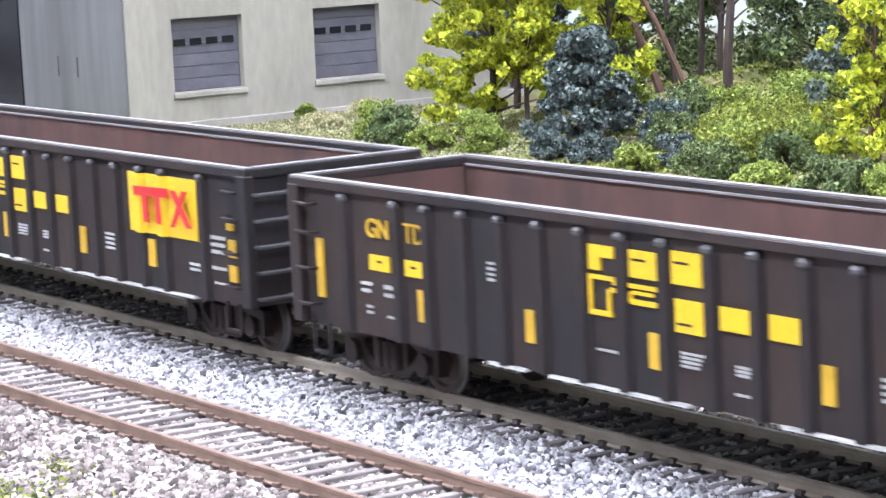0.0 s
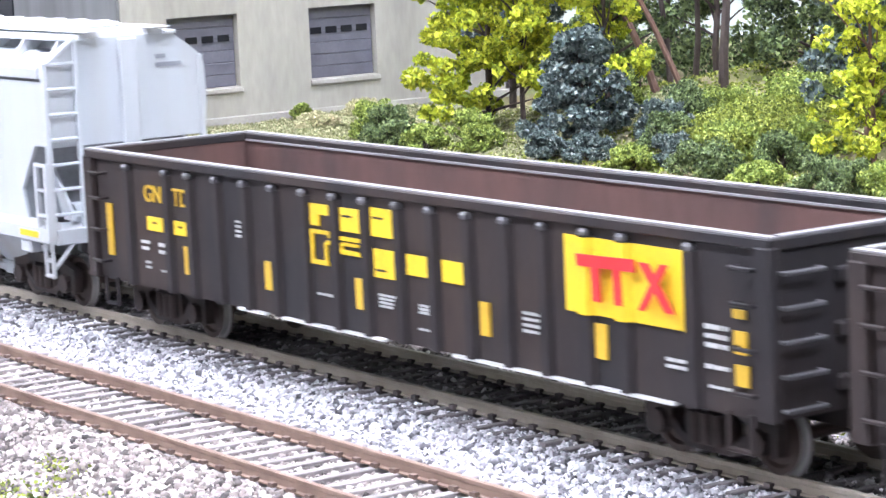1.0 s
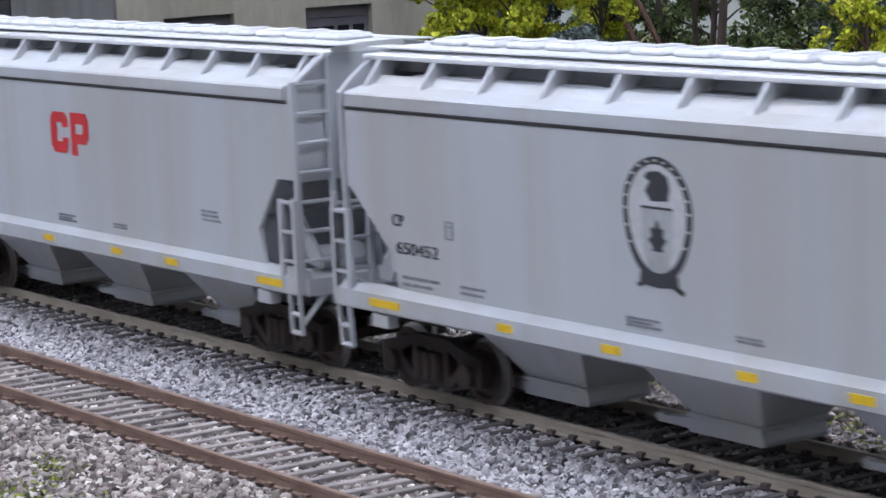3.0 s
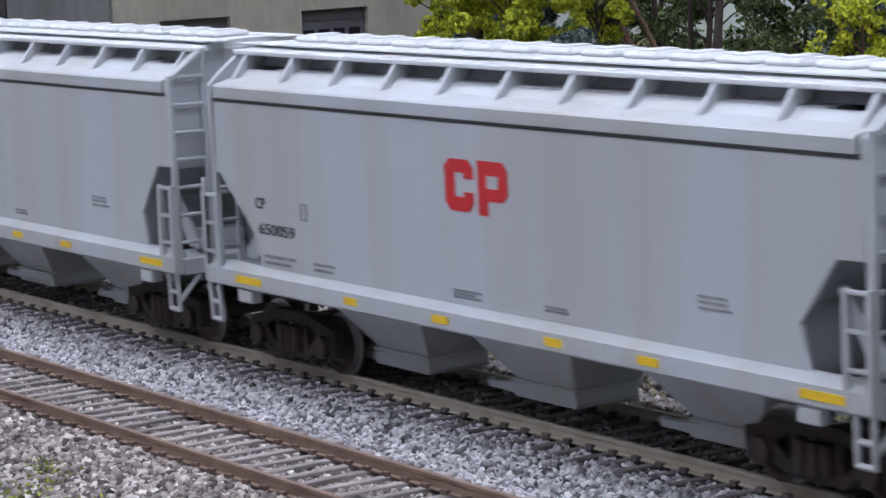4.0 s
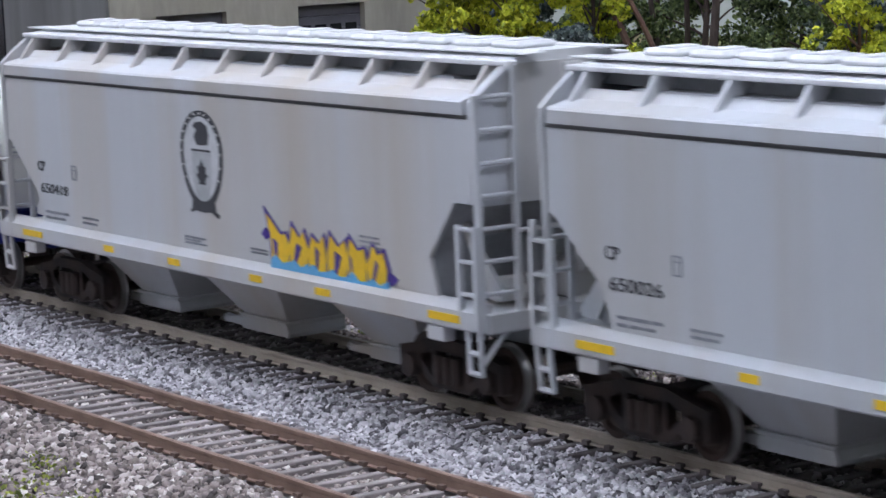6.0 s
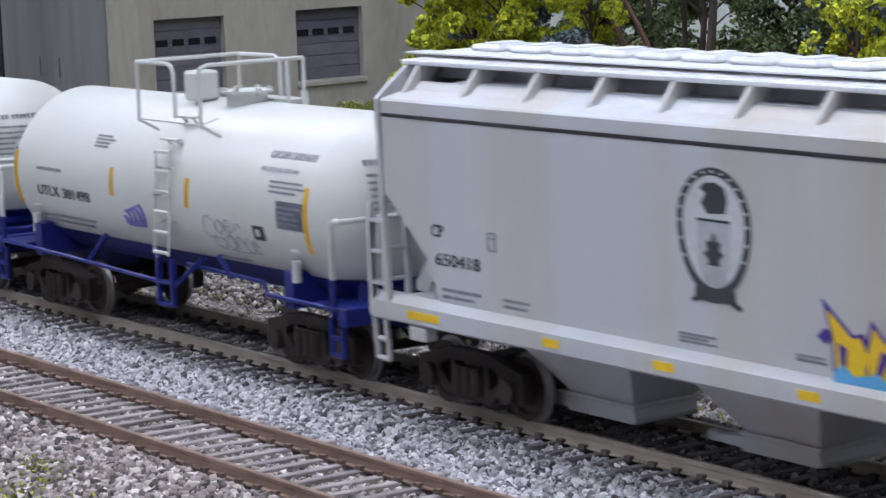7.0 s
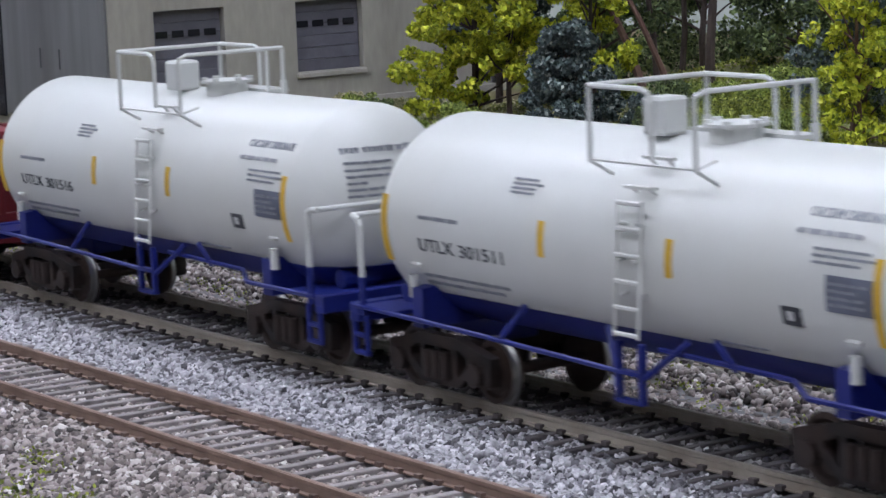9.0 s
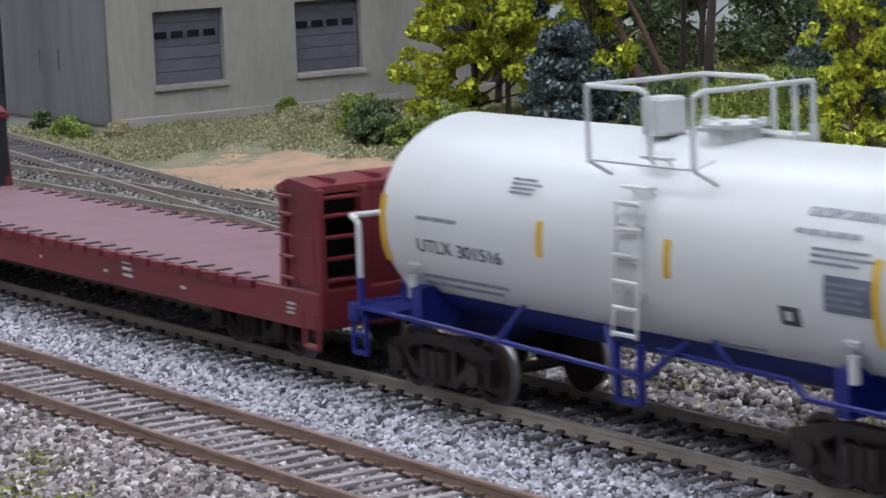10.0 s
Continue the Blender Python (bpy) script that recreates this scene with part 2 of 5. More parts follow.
X0, X1, Y0, Y1 = -190, 170, -22, 52      # the layout's edges
RX0, RX1, RY0, RY1, RZ0, RZ1 = -300, 280, -190, 110, -92, 130
structure("floor", box(B(), (RX0 + RX1) / 2, (RY0 + RY1) / 2, RZ0 - 2, RX1 - RX0, RY1 - RY0, 4), CARPET, "grey carpeted floor of the layout room", "floor")
structure("ceiling", box(B(), (RX0 + RX1) / 2, (RY0 + RY1) / 2, RZ1 + 2, RX1 - RX0, RY1 - RY0, 4), PLASTER, "plain white plaster ceiling of the layout room", "ceiling")
for nm, cx, cy, sx, sy in (("wall_south", (RX0 + RX1) / 2, RY0 - 2, RX1 - RX0 + 8, 4), ("wall_north", (RX0 + RX1) / 2, RY1 + 2, RX1 - RX0 + 8, 4),
                           ("wall_west", RX0 - 2, (RY0 + RY1) / 2, 4, RY1 - RY0), ("wall_east", RX1 + 2, (RY0 + RY1) / 2, 4, RY1 - RY0)):
    structure(nm, box(B(), cx, cy, (RZ0 + RZ1) / 2, sx, sy, RZ1 - RZ0), PLASTER, "plain off-white plaster room wall", "wall")
bench = thing("layout_bench", P((X0 + X1) / 2, (Y0 + Y1) / 2, RZ0), "plywood bench that carries the model railway", "bench")
part("bench_top", box(B(), 0, 0, -4 - RZ0, X1 - X0, Y1 - Y0, 5), PLY, bench)
for sx in (-1, 1):
    for sy in (-1, 1):
        part("leg", box(B(), sx * 150, sy * 30, (-6.5 - RZ0) / 2, 6, 6, -6.5 - RZ0, 0.4), PLY, bench)
for lx in (-190, -90, 10, 110):
    for ly in (-95, 5):
        lamp = thing("ceiling_light", P(lx, ly, RZ1), "flat white ceiling light panel, switched on", "ceiling light", "ceiling lights of the room")
        fr = B()
        for sx, sy, wx, wy in ((0, 1, 58, 2), (0, -1, 58, 2), (1, 0, 2, 26), (-1, 0, 2, 26)):
            box(fr, sx * 28, sy * 12, -2, wx, wy, 4)
        part("frame", fr, PLASTER, lamp)
        part("diffuser", box(B(), 0, 0, -2.5, 54, 22, 1), PANEL, lamp)
structure("backdrop", box(B(), (X0 + X1) / 2, Y1 - 2, 21, X1 - X0, 1.2, 46), BOARD, "pale painted backdrop board behind the woods", "backdrop")


# ---- terrain ----
def smooth(a, b, v):
    v = min(1.0, max(0.0, (v - a) / (b - a)))
    return v * v * (3 - 2 * v)


def height(x, y):
    """The height of the layout's ground, without its stones."""
    z = -0.36
    z -= 0.25 * smooth(-6.0, -9.5, y)
    z += 0.26 * smooth(10.8, 15.0, y + 0.10 * max(-30, min(0, x + 20)))
    hill = smooth(-37, -29, x) * max(0.0, y - 17.0) * 0.10
    z += min(hill, 2.4)
    z += 0.10 * noise.noise(Vector((x * 0.35, y * 0.35, 3.1))) * smooth(9, 14, abs(y + 2) + 2)
    z -= 0.16 * math.exp(-((y + 2.2) / 0.8) ** 2)
    return z


def terrain():
    xs = np.concatenate([np.linspace(X0, -60, 24)[:-1], np.arange(-60, -5, 0.4), np.arange(-5, 20, 0.8), np.linspace(20, X1, 24)])
    ys = np.concatenate([np.linspace(Y0, -10, 6)[:-1], np.arange(-10, 8, 0.8), np.arange(8, 28, 0.4), np.arange(28, 50, 0.9), [Y1]])
    v = [(x, y, height(x, y)) for y in ys for x in xs]
    nx, ny = len(xs), len(ys)
    f = [(j * nx + i, j * nx + i + 1, (j + 1) * nx + i + 1, (j + 1) * nx + i) for j in range(ny - 1) for i in range(nx - 1)]
    me = arrays("ground", v, f, EARTH)
    for m in (CLAY, GRASSY, BED):
        me.materials.append(m)
    for poly in me.polygons:
        x, y = poly.center[0] / K, poly.center[1] / K
        w = 1.2 * noise.noise(Vector((x * 0.5, y * 0.5, 7.7))) + 0.9 * noise.noise(Vector((x * 2.1, y * 2.1, 1.7)))
        line = 11.6 - 0.13 * (x + 30)
        if y < 9.6 + 0.4 * w or (x < -15 and y < line - 1.2):
            poly.material_index = 3
        elif x > -32 + 2 * w and x < -14 and y < 15.3 + 0.6 * w:
            poly.material_index = 1
        elif x < -24 + 2 * w and y < 26:
            poly.material_index = 2
        poly.use_smooth = True
    ob = new("ground", me)
    return tagged(ob, label="earth, clay and turf of the railway layout", category="ground", kind="structure")


terrain()


# ---- stones ----
CUBE = np.array([(x, y, z) for x in (-1, 1) for y in (-1, 1) for z in (-1, 1)], float)
CUBEF = np.array([(0, 1, 3, 2), (4, 6, 7, 5), (0, 4, 5, 1), (2, 3, 7, 6), (0, 2, 6, 4), (1, 5, 7, 3)])


def turns(rng, n):
    q = rng.normal(size=(n, 4))
    q /= np.linalg.norm(q, axis=1)[:, None]
    w, x, y, z = q.T
    return np.stack([1 - 2 * (y * y + z * z), 2 * (x * y - z * w), 2 * (x * z + y * w), 2 * (x * y + z * w), 1 - 2 * (x * x + z * z), 2 * (y * z - x * w),
                     2 * (x * z - y * w), 2 * (y * z + x * w), 1 - 2 * (x * x + y * y)], 1).reshape(n, 3, 3)


def stone_bed(name, pts, size, mat, label, seed):
    rng = np.random.default_rng(seed)
    n = len(pts)
    v = CUBE[None] * rng.uniform(0.62, 1.0, (n, 8, 3))
    v *= (size * rng.uniform(0.55, 1.25, (n, 1)) * rng.uniform(0.6, 1.0, (n, 3)))[:, None, :] * 0.5
    v = np.einsum("nij,nkj->nki", turns(rng, n), v) + np.asarray(pts)[:, None, :]
    f = CUBEF[None] + (8 * np.arange(n))[:, None, None]
    ob = new(name, arrays(name, v.reshape(-1, 3), f.reshape(-1, 4), mat))
    return tagged(ob, label=label, category="ballast", kind="stuff")


def scatter(seed, n, x0, x1, y0, y1, keep, lift=0.0):
    rng = np.random.default_rng(seed)
    out = []
    for x, y, u in zip(rng.uniform(x0, x1, n), rng.uniform(y0, y1, n), rng.uniform(0, 1, n)):
        k = keep(x, y)
        if k is not None:
            out.append((x, y, k + lift + 0.05 * (u - 0.5)))
    return out


def track_bed(x, y):
    """Ballast height by the tracks: level with the ties under the rails, lower between the tracks."""
    d = min(abs(y), abs(y + 4.16), abs(y - 4.3))
    z = -0.235 - 0.17 * smooth(1.45, 2.1, d)
    for r in (-0.7175, 0.7175, -0.7175 - 4.16, 0.7175 - 4.16):
        if abs(y - r) < 0.12:
            return None
    if d < 1.32:
        z += 0.004 if y < -3 else -0.012
    return z


stone_bed("track_ballast", scatter(13, 15000, -34, 9, -0.75, 1.1, track_bed), 0.12, DARKBALLAST, "dark grimy ballast between the main rails", 14)
stone_bed("pale_ballast", scatter(3, 34000, -18, 8, -3.3, -0.7, track_bed), 0.102, BALLAST, "loose pale grey ballast stones round the main track", 4)
stone_bed("siding_ballast", scatter(5, 21000, -12, 8, -5.6, -2.9, track_bed), 0.104, GRAVEL, "mixed tan and grey ballast stones of the rusty siding", 6)
stone_bed("front_gravel", scatter(7, 18000, -12, 5, -9.2, -5.1, lambda x, y: height(x, y) + 0.15 * smooth(-6.6, -5.4, y) + 0.06), 0.125, GRAVEL, "coarse tan and pinkish gravel beside the siding", 8)
stone_bed("gravel_strip", scatter(15, 9000, -22, 9, 1.1, 3.3, track_bed), 0.12, GRAVEL, "light gravel between the main and rear tracks", 16)
stone_bed("rear_ballast", scatter(9, 28000, -56, 8, 1.1, 10.4, lambda x, y: (None if y < 3.2 and x > -22 else track_bed(x, y)) if y < 6 else height(x, y) + 0.07), 0.12, DULLBALLAST, "weathered dull ballast between the rear tracks", 10)
stone_bed("main_line_ballast", scatter(11, 9000, -64, -19, -3.0, -0.7, track_bed), 0.16, BALLAST, "loose pale grey ballast farther along the main track", 12)


# ---- tracks ----
def rail_profile(y):
    return [(y - 0.075, -0.175), (y + 0.075, -0.175), (y + 0.075, -0.155), (y + 0.03, -0.145), (y + 0.026, -0.06), (y + 0.04, -0.05),
            (y + 0.04, -0.004), (y + 0.03, 0.0), (y - 0.03, 0.0), (y - 0.04, -0.004), (y - 0.04, -0.05), (y - 0.026, -0.06), (y - 0.03, -0.145), (y - 0.075, -0.155)]


tie_mesh = to_mesh("tie", box(B(), 0, 0, -0.235, 0.13, 2.55, 0.13, 0.012), TIE)
pale_tie_mesh = to_mesh("pale_tie", box(B(), 0, 0, -0.235, 0.13, 2.55, 0.13, 0.012), PALETIE)


def spikes(y, x0, x1, step):
    bm = B()
    x = x0
    while x < x1:
        for s in (-1, 1):
            box(bm, x, y + s * 0.085, -0.145, 0.11, 0.07, 0.06)
        x += step
    return bm


def track(name, x0, x1, mat, label, ties, step, fine, at=None, top=RAILTOP, tie=tie_mesh, clip=TIES):
    """A straight track along x. ties: the stretch with ties of their own; the rest is joined."""
    t = thing(name, at or Matrix(), label, "track")
    for y in (-0.7175, 0.7175):
        r = part("rail", prism(B(), rail_profile(y), x0, x1), mat, t)
        part("rail_head", box(B(), (x0 + x1) / 2, y, 0.002, x1 - x0, 0.045, 0.003), top, r, "worn bare top of the rail")
        tagged(part("fastening", spikes(y, fine[0], fine[1], step), clip, r), kind="stuff")
    rng = random.Random(5)
    x, rest = x0, B()
    while x < x1:
        if ties[0] <= x <= ties[1]:
            part("tie", tie, TIE, t, at=P(x, rng.uniform(-0.05, 0.05), rng.uniform(-0.012, 0.008), 0, 0, rng.uniform(-1.5, 1.5)))
        else:
            box(rest, x, 0, -0.235, 0.13, 2.55, 0.13)
        x += step
    tagged(part("far_ties", rest, TIES, t), kind="stuff")
    return t


# ---- rolling stock ----
CARS, WHEELS = [], []
WR = 0.42


def wheelset_mesh():
    bm = B()
    bar(bm, (0, -0.95, 0), (0, 0.95, 0), 0.08, 8)
    for s in (-1, 1):
        bmw = [(s * 0.66, 0.47), (s * 0.70, 0.47), (s * 0.70, WR), (s * 0.80, WR), (s * 0.80, 0.34), (s * 0.76, 0.30), (s * 0.76, 0.16), (s * 0.82, 0.13), (s * 0.82, 0.03)]
        lathe(bm, [(w, r) for w, r in bmw], 24, "y")
    me = to_mesh("wheelset", bm, WHEEL, True)
    me.materials.append(TREAD)
    for f in me.polygons:
        x, y, z = (v / K for v in f.center)
        if abs(y) > 0.69 and math.hypot(x, z) > 0.40:
            f.material_index = 1
    return me


WHEELSET = wheelset_mesh()


def sideframe(s):
    bm = B()
    y0, y1 = s * 0.90, s * 1.06
    lo, hi = min(y0, y1), max(y0, y1)
    prism(bm, [(-1.18, 0.52), (-0.62, 0.60), (-0.46, 0.68), (0.46, 0.68), (0.62, 0.60), (1.18, 0.52), (1.18, 0.66), (0.70, 0.76), (0.42, 0.84), (-0.42, 0.84), (-0.70, 0.76), (-1.18, 0.66)], lo, hi, "y")
    prism(bm, [(-0.78, 0.44), (-0.42, 0.18), (0.42, 0.18), (0.78, 0.44), (0.66, 0.50), (0.38, 0.29), (-0.38, 0.29), (-0.66, 0.50)], lo, hi, "y")
    for k in (-1, 1):
        prism(bm, [(k * 0.66, 0.40), (k * 0.80, 0.40), (k * 0.80, 0.66), (k * 0.66, 0.66)], lo, hi, "y")
        prism(bm, [(k * 1.04, 0.24), (k * 1.17, 0.28), (k * 1.17, 0.60), (k * 1.04, 0.60)], lo, hi, "y")
        prism(bm, [(k * 0.30, 0.26), (k * 0.42, 0.26), (k * 0.42, 0.72), (k * 0.30, 0.72)], lo, hi, "y")
    return bm


CAP = to_mesh("bearing_cap", bar(B(), (0, -1.15, WR), (0, -1.02, WR), 0.16, 10), TRUCK)
SPRING = to_mesh("spring", bar(B(), (0, -1.08, 0.27), (0, -1.08, 0.64), 0.085, 8), TRUCK)


FRAMES = [to_mesh("sideframe", sideframe(s), TRUCK) for s in (-1, 1)]
BOLSTER = to_mesh("bolster", box(box(B(), 0, 0, 0.62, 0.4, 1.9, 0.24, 0.03), 0, 0, 0.86, 0.36, 0.5, 0.24, 0.02), TRUCK)


def truck(car, x):
    t = part("truck", BOLSTER, TRUCK, car, "grimy brown four-wheel freight truck", at=P(x, 0, 0))
    for m in FRAMES:
        part("sideframe", m, TRUCK, t)
    for k in (0, 180):
        for u in (-0.88, 0.88):
            part("bearing_cap", CAP, TRUCK, t, at=P(u, 0, 0, 0, 0, k))
        for u in (-0.2, 0.0, 0.2):
            part("spring", SPRING, TRUCK, t, at=P(u, 0, 0, 0, 0, k))
    for w in (-0.88, 0.88):
        ws = part("wheelset", WHEELSET, WHEEL, t, at=P(w, 0, WR))
        WHEELS.append((ws, w))
    return t


def coupler(car, x, reach):
    s = 1 if x > 0 else -1
    bm = B()
    box(bm, x + s * reach / 2, 0, 0.78, reach, 0.16, 0.2, 0.02)
    box(bm, x + s * (reach - 0.08), 0.07, 0.78, 0.3, 0.2, 0.3, 0.03)
    bar(bm, (x + s * (reach - 0.1), 0, 0.5), (x + s * (reach - 0.1), 0, 0.9), 0.06, 6)
    return part("coupler", bm, TRUCK, car)


def plate(car, name, mat, x0, x1, z0, z1, y, label="", thick=0.012, slant=0.0):
    """A flat marking on a side that faces the viewer's aisle."""
    bm = B()
    o = [(x0, z0), (x1, z0), (x1 + slant, z1), (x0 + slant, z1)]
    prism(bm, o, y - thick, y + 0.02, "y")
    return part(name, bm, mat, car, label)


def letters(rng, w, h):
    """Letter-sized bars of one line: (start, width, rise, height)."""
    out, a, left = [], 0.0, rng.randint(3, 8)
    size = h * 0.62
    while a < w - size * 0.5:
        if left == 0:
            a, left = a + size * 0.7, rng.randint(3, 8)
        out.append((a, size * rng.uniform(0.40, 0.80), h * rng.uniform(-0.04, 0.06), h * rng.uniform(0.72, 1.0)))
        a += size * 1.2
        left -= 1
    return out


def small_print(car, mat, x, z, w, h, y, rows, seed, name="stencil"):
    """Lines of small bars for writing that cannot be read."""
    rng, bm = random.Random(seed), B()
    for i in range(rows):
        zz = z + h * (1 - (i + 0.5) / rows)
        for a, b, up, tall in letters(rng, w * rng.choice((1.0, 0.92, 0.8)), max(h / rows * 0.54, 0.035)):
            box(bm, x + a + b / 2, y, zz + up, b, 0.024, tall)
    return tagged(part(name, bm, mat, car), kind="stuff")


def number(car, text, mat, x, z, w, h, y, bend=None, bold=0.0):
    """Digits on a side. bend: (centre height, radius) of a round tank."""
    cu = bpy.data.curves.new("number", "FONT")
    cu.body, cu.size, cu.extrude, cu.offset = text, 1.0, 0.01, bold
    tmp = bpy.data.objects.new("number", cu)
    scene.collection.objects.link(tmp)
    dg = bpy.context.evaluated_depsgraph_get()
    me = bpy.data.meshes.new_from_object(tmp.evaluated_get(dg))
    bpy.data.objects.remove(tmp)
    co = np.zeros(len(me.vertices) * 3)
    me.vertices.foreach_get("co", co)
    co = co.reshape(-1, 3)
    lo, hi = co.min(0), co.max(0)
    u, v = (co[:, 0] - lo[0]) / (hi[0] - lo[0]) * w + x, (co[:, 1] - lo[1]) / (hi[1] - lo[1]) * h + z
    d = np.where(co[:, 2] > 0, 0.012, -0.01)
    if bend:
        zc, r = bend
        a = (v - zc) / r
        out = np.stack([u, -(r + d) * np.cos(a), zc + (r + d) * np.sin(a)], 1)
    else:
        out = np.stack([u, y - d, v], 1)
    me.vertices.foreach_set("co", (out * K).ravel())
    me.update()
    me.materials.clear()
    me.materials.append(mat)
    return part("number", me, mat, car)


RUNGS = [1.24 + 0.413 * i for i in range(8)]


def ladder(car, name, mat, x0, x1, y0, y1, z0, z1, r=0.03):
    bm = B()
    for x, y in ((x0, y0), (x1, y1)):
        box(bm, x, y, (z0 + z1) / 2, 0.075, 0.075, z1 - z0)
    for z in RUNGS:
        if z0 - 0.15 < z < z1 + 0.05:
            bar(bm, (x0, y0, z), (x1, y1, z), r, 6)
    return part(name, bm, mat, car)


# -- gondola --
GL, GZ0, GZ1, GW = 8.22, 0.80, 2.76, 1.50
GRIBS = [-6.86, -5.58, -4.86, -4.02, -3.20, -2.39, -1.55, -0.75, 0.02, 0.84, 1.62, 2.44, 3.26, 4.05, 4.90, 5.62, 6.84]


def gondola(x, label):
    c = thing("gondola_car", P(x, 0, 0), label, "freight car", "open gondola cars of the train")
    for s in (-1, 1):
        part("side_wall", box(B(), 0, s * (GW - 0.07), (GZ0 + GZ1) / 2, 2 * GL, 0.05, GZ1 - GZ0), BLACK, c)
        part("end_wall", box(B(), s * (GL - 0.05), 0, 1.78, 0.08, 2 * GW - 0.19, 1.9), BLACK, c)
        part("side_lining", box(B(), 0, s * (GW - 0.125), 1.86, 2 * GL - 0.2, 0.05, 1.76), RUST, c, "rusty brown inside of the wall")
        part("end_lining", box(B(), s * (GL - 0.125), 0, 1.86, 0.05, 2 * GW - 0.3, 1.76), RUST, c, "rusty brown inside of the end")
    part("floor_frame", box(B(), 0, 0, 0.92, 2 * GL - 0.2, 2 * GW - 0.2, 0.10), BLACK, c)
    part("floor_lining", box(B(), 0, 0, 0.995, 2 * GL - 0.3, 2 * GW - 0.32, 0.04), RUST, c, "rusty brown floor")
    for s in (-1, 1):
        part("top_rail", box(B(), 0, s * (GW - 0.06), GZ1 + 0.02, 2 * GL + 0.04, 0.20, 0.14, 0.02), BLACK, c)
        part("worn_edge", box(B(), 0, s * (GW - 0.04), GZ1 + 0.095, 2 * GL, 0.12, 0.03), WORNTOP, c, "worn bare grey top edge")
        part("inner_lip", box(B(), 0, s * (GW - 0.17), GZ1 - 0.02, 2 * GL - 0.4, 0.04, 0.03), WORNTOP, c, "worn grey inner lip")
        part("end_rail", box(B(), s * (GL - 0.06), 0, GZ1 + 0.02, 0.20, 2 * GW - 0.14, 0.138, 0.02), BLACK, c)
        part("worn_edge", box(B(), s * (GL - 0.06), 0, GZ1 + 0.102, 0.13, 2 * GW - 0.3, 0.02), WORNTOP, c, "worn bare grey top edge")
        for a, b in ((-3.54, -2.76), (-2.25, 0.41), (2.01, 6.48)):
            part("side_sill", box(B(), (a + b) / 2, s * (GW - 0.03), GZ0 - 0.01, b - a, 0.10, 0.036), CHALK if s < 0 else BLACK, c, "pale worn lower edge of the side")
        for k in (-1, 1):
            part("corner_post", box(B(), k * (GL - 0.10), s * (GW - 0.02), 1.78, 0.28, 0.16, 1.94, 0.02), BLACK, c)
    rib = B()
    prism(rib, [(-0.13, 0.0), (-0.07, -0.085), (0.07, -0.085), (0.13, 0.0)], 0.80, 2.60, "z")
    rm = to_mesh("rib", rib, BLACK)
    knob = to_mesh("rib_cap", box(B(), 0, -0.06, 2.635, 0.17, 0.12, 0.10, 0.03), CAPGREY)
    for r in GRIBS:
        part("rib_cap", knob, CAPGREY, c, at=P(r, -GW + 0.045, 0))
        part("rib", rm, BLACK, c, at=P(r, -GW + 0.045, 0))
        part("rib", rm, BLACK, c, at=P(r, GW - 0.045, 0, 0, 0, 180))
    for s in (-1, 1):
        for z in (1.15, 1.75, 2.35):
            part("end_brace", box(B(), s * (GL + 0.02), 0.35, z, 0.14, 1.9, 0.18, 0.03), BLACK, c)
        lad = B()
        for z in (0.95, 1.33, 1.71, 2.09, 2.47):
            bar(lad, (s * (GL + 0.13), -1.42, z), (s * (GL + 0.13), -0.85, z), 0.03)
            for y in (-1.42, -0.85):
                bar(lad, (s * (GL - 0.1), y, z), (s * (GL + 0.13), y, z), 0.025)
        part("end_ladder", lad, CAPGREY, c, "scuffed grey grab irons on the end")
        for z in (1.1, 1.6, 2.1, 2.5):
            lad = B()
            bar(lad, (s * (GL - 0.58), -GW - 0.11, z), (s * (GL - 0.22), -GW - 0.11, z), 0.028)
            for u in (0.58, 0.22):
                bar(lad, (s * (GL - u), -GW + 0.05, z), (s * (GL - u), -GW - 0.11, z), 0.025)
            part("grab_iron", lad, BLACK, c)
        step = B()
        pipe(step, [(s * (GL - 0.8), -1.48, 0.85), (s * (GL - 0.8), -1.48, 0.42), (s * (GL - 0.4), -1.48, 0.42), (s * (GL - 0.4), -1.48, 0.85)], 0.035)
        part("stirrup", step, BLACK, c)
        truck(c, s * 6.55)
        coupler(c, s * (GL - 0.2), 0.78 if s > 0 else 0.80)
    part("centre_sill", box(B(), 0, 0, 0.72, 2 * GL - 0.4, 0.5, 0.34), BLACK, c)
    y = -GW + 0.05 - 0.03
    # yellow panel with red shapes
    fold = B()
    front = [(4.48, 0), (4.74, 0), (4.82, 1), (4.98, 1), (5.06, 0), (5.46, 0), (5.54, 1), (5.70, 1), (5.78, 0), (6.68, 0), (6.76, 0.6)]
    outer = [(a, y - 0.016 - 0.088 * d) for a, d in front]
    prism(fold, outer + [(a, yv + 0.012) for a, yv in outer[::-1]], 1.66, 2.585, "z")
    part("emblem_panel", fold, YELLOW, c, "bright yellow emblem panel that follows the ribs")
    yy = y - 0.112
    for nm, o in (("emblem_bar", [(4.86, 2.25), (5.96, 2.27), (5.95, 2.42), (4.84, 2.39)]), ("emblem_stem", [(5.14, 1.85), (5.30, 1.85), (5.28, 2.26), (5.12, 2.26)]),
                  ("emblem_stem", [(5.56, 1.85), (5.70, 1.85), (5.68, 2.28), (5.54, 2.28)]), ("emblem_cross", [(6.00, 1.84), (6.12, 1.84), (6.56, 2.41), (6.42, 2.41)]),
                  ("emblem_cross", [(6.50, 1.86), (6.65, 1.86), (6.20, 2.40), (6.03, 2.40)])):
        part(nm, prism(B(), o, yy - 0.012, yy + 0.01, "y"), RED, c)
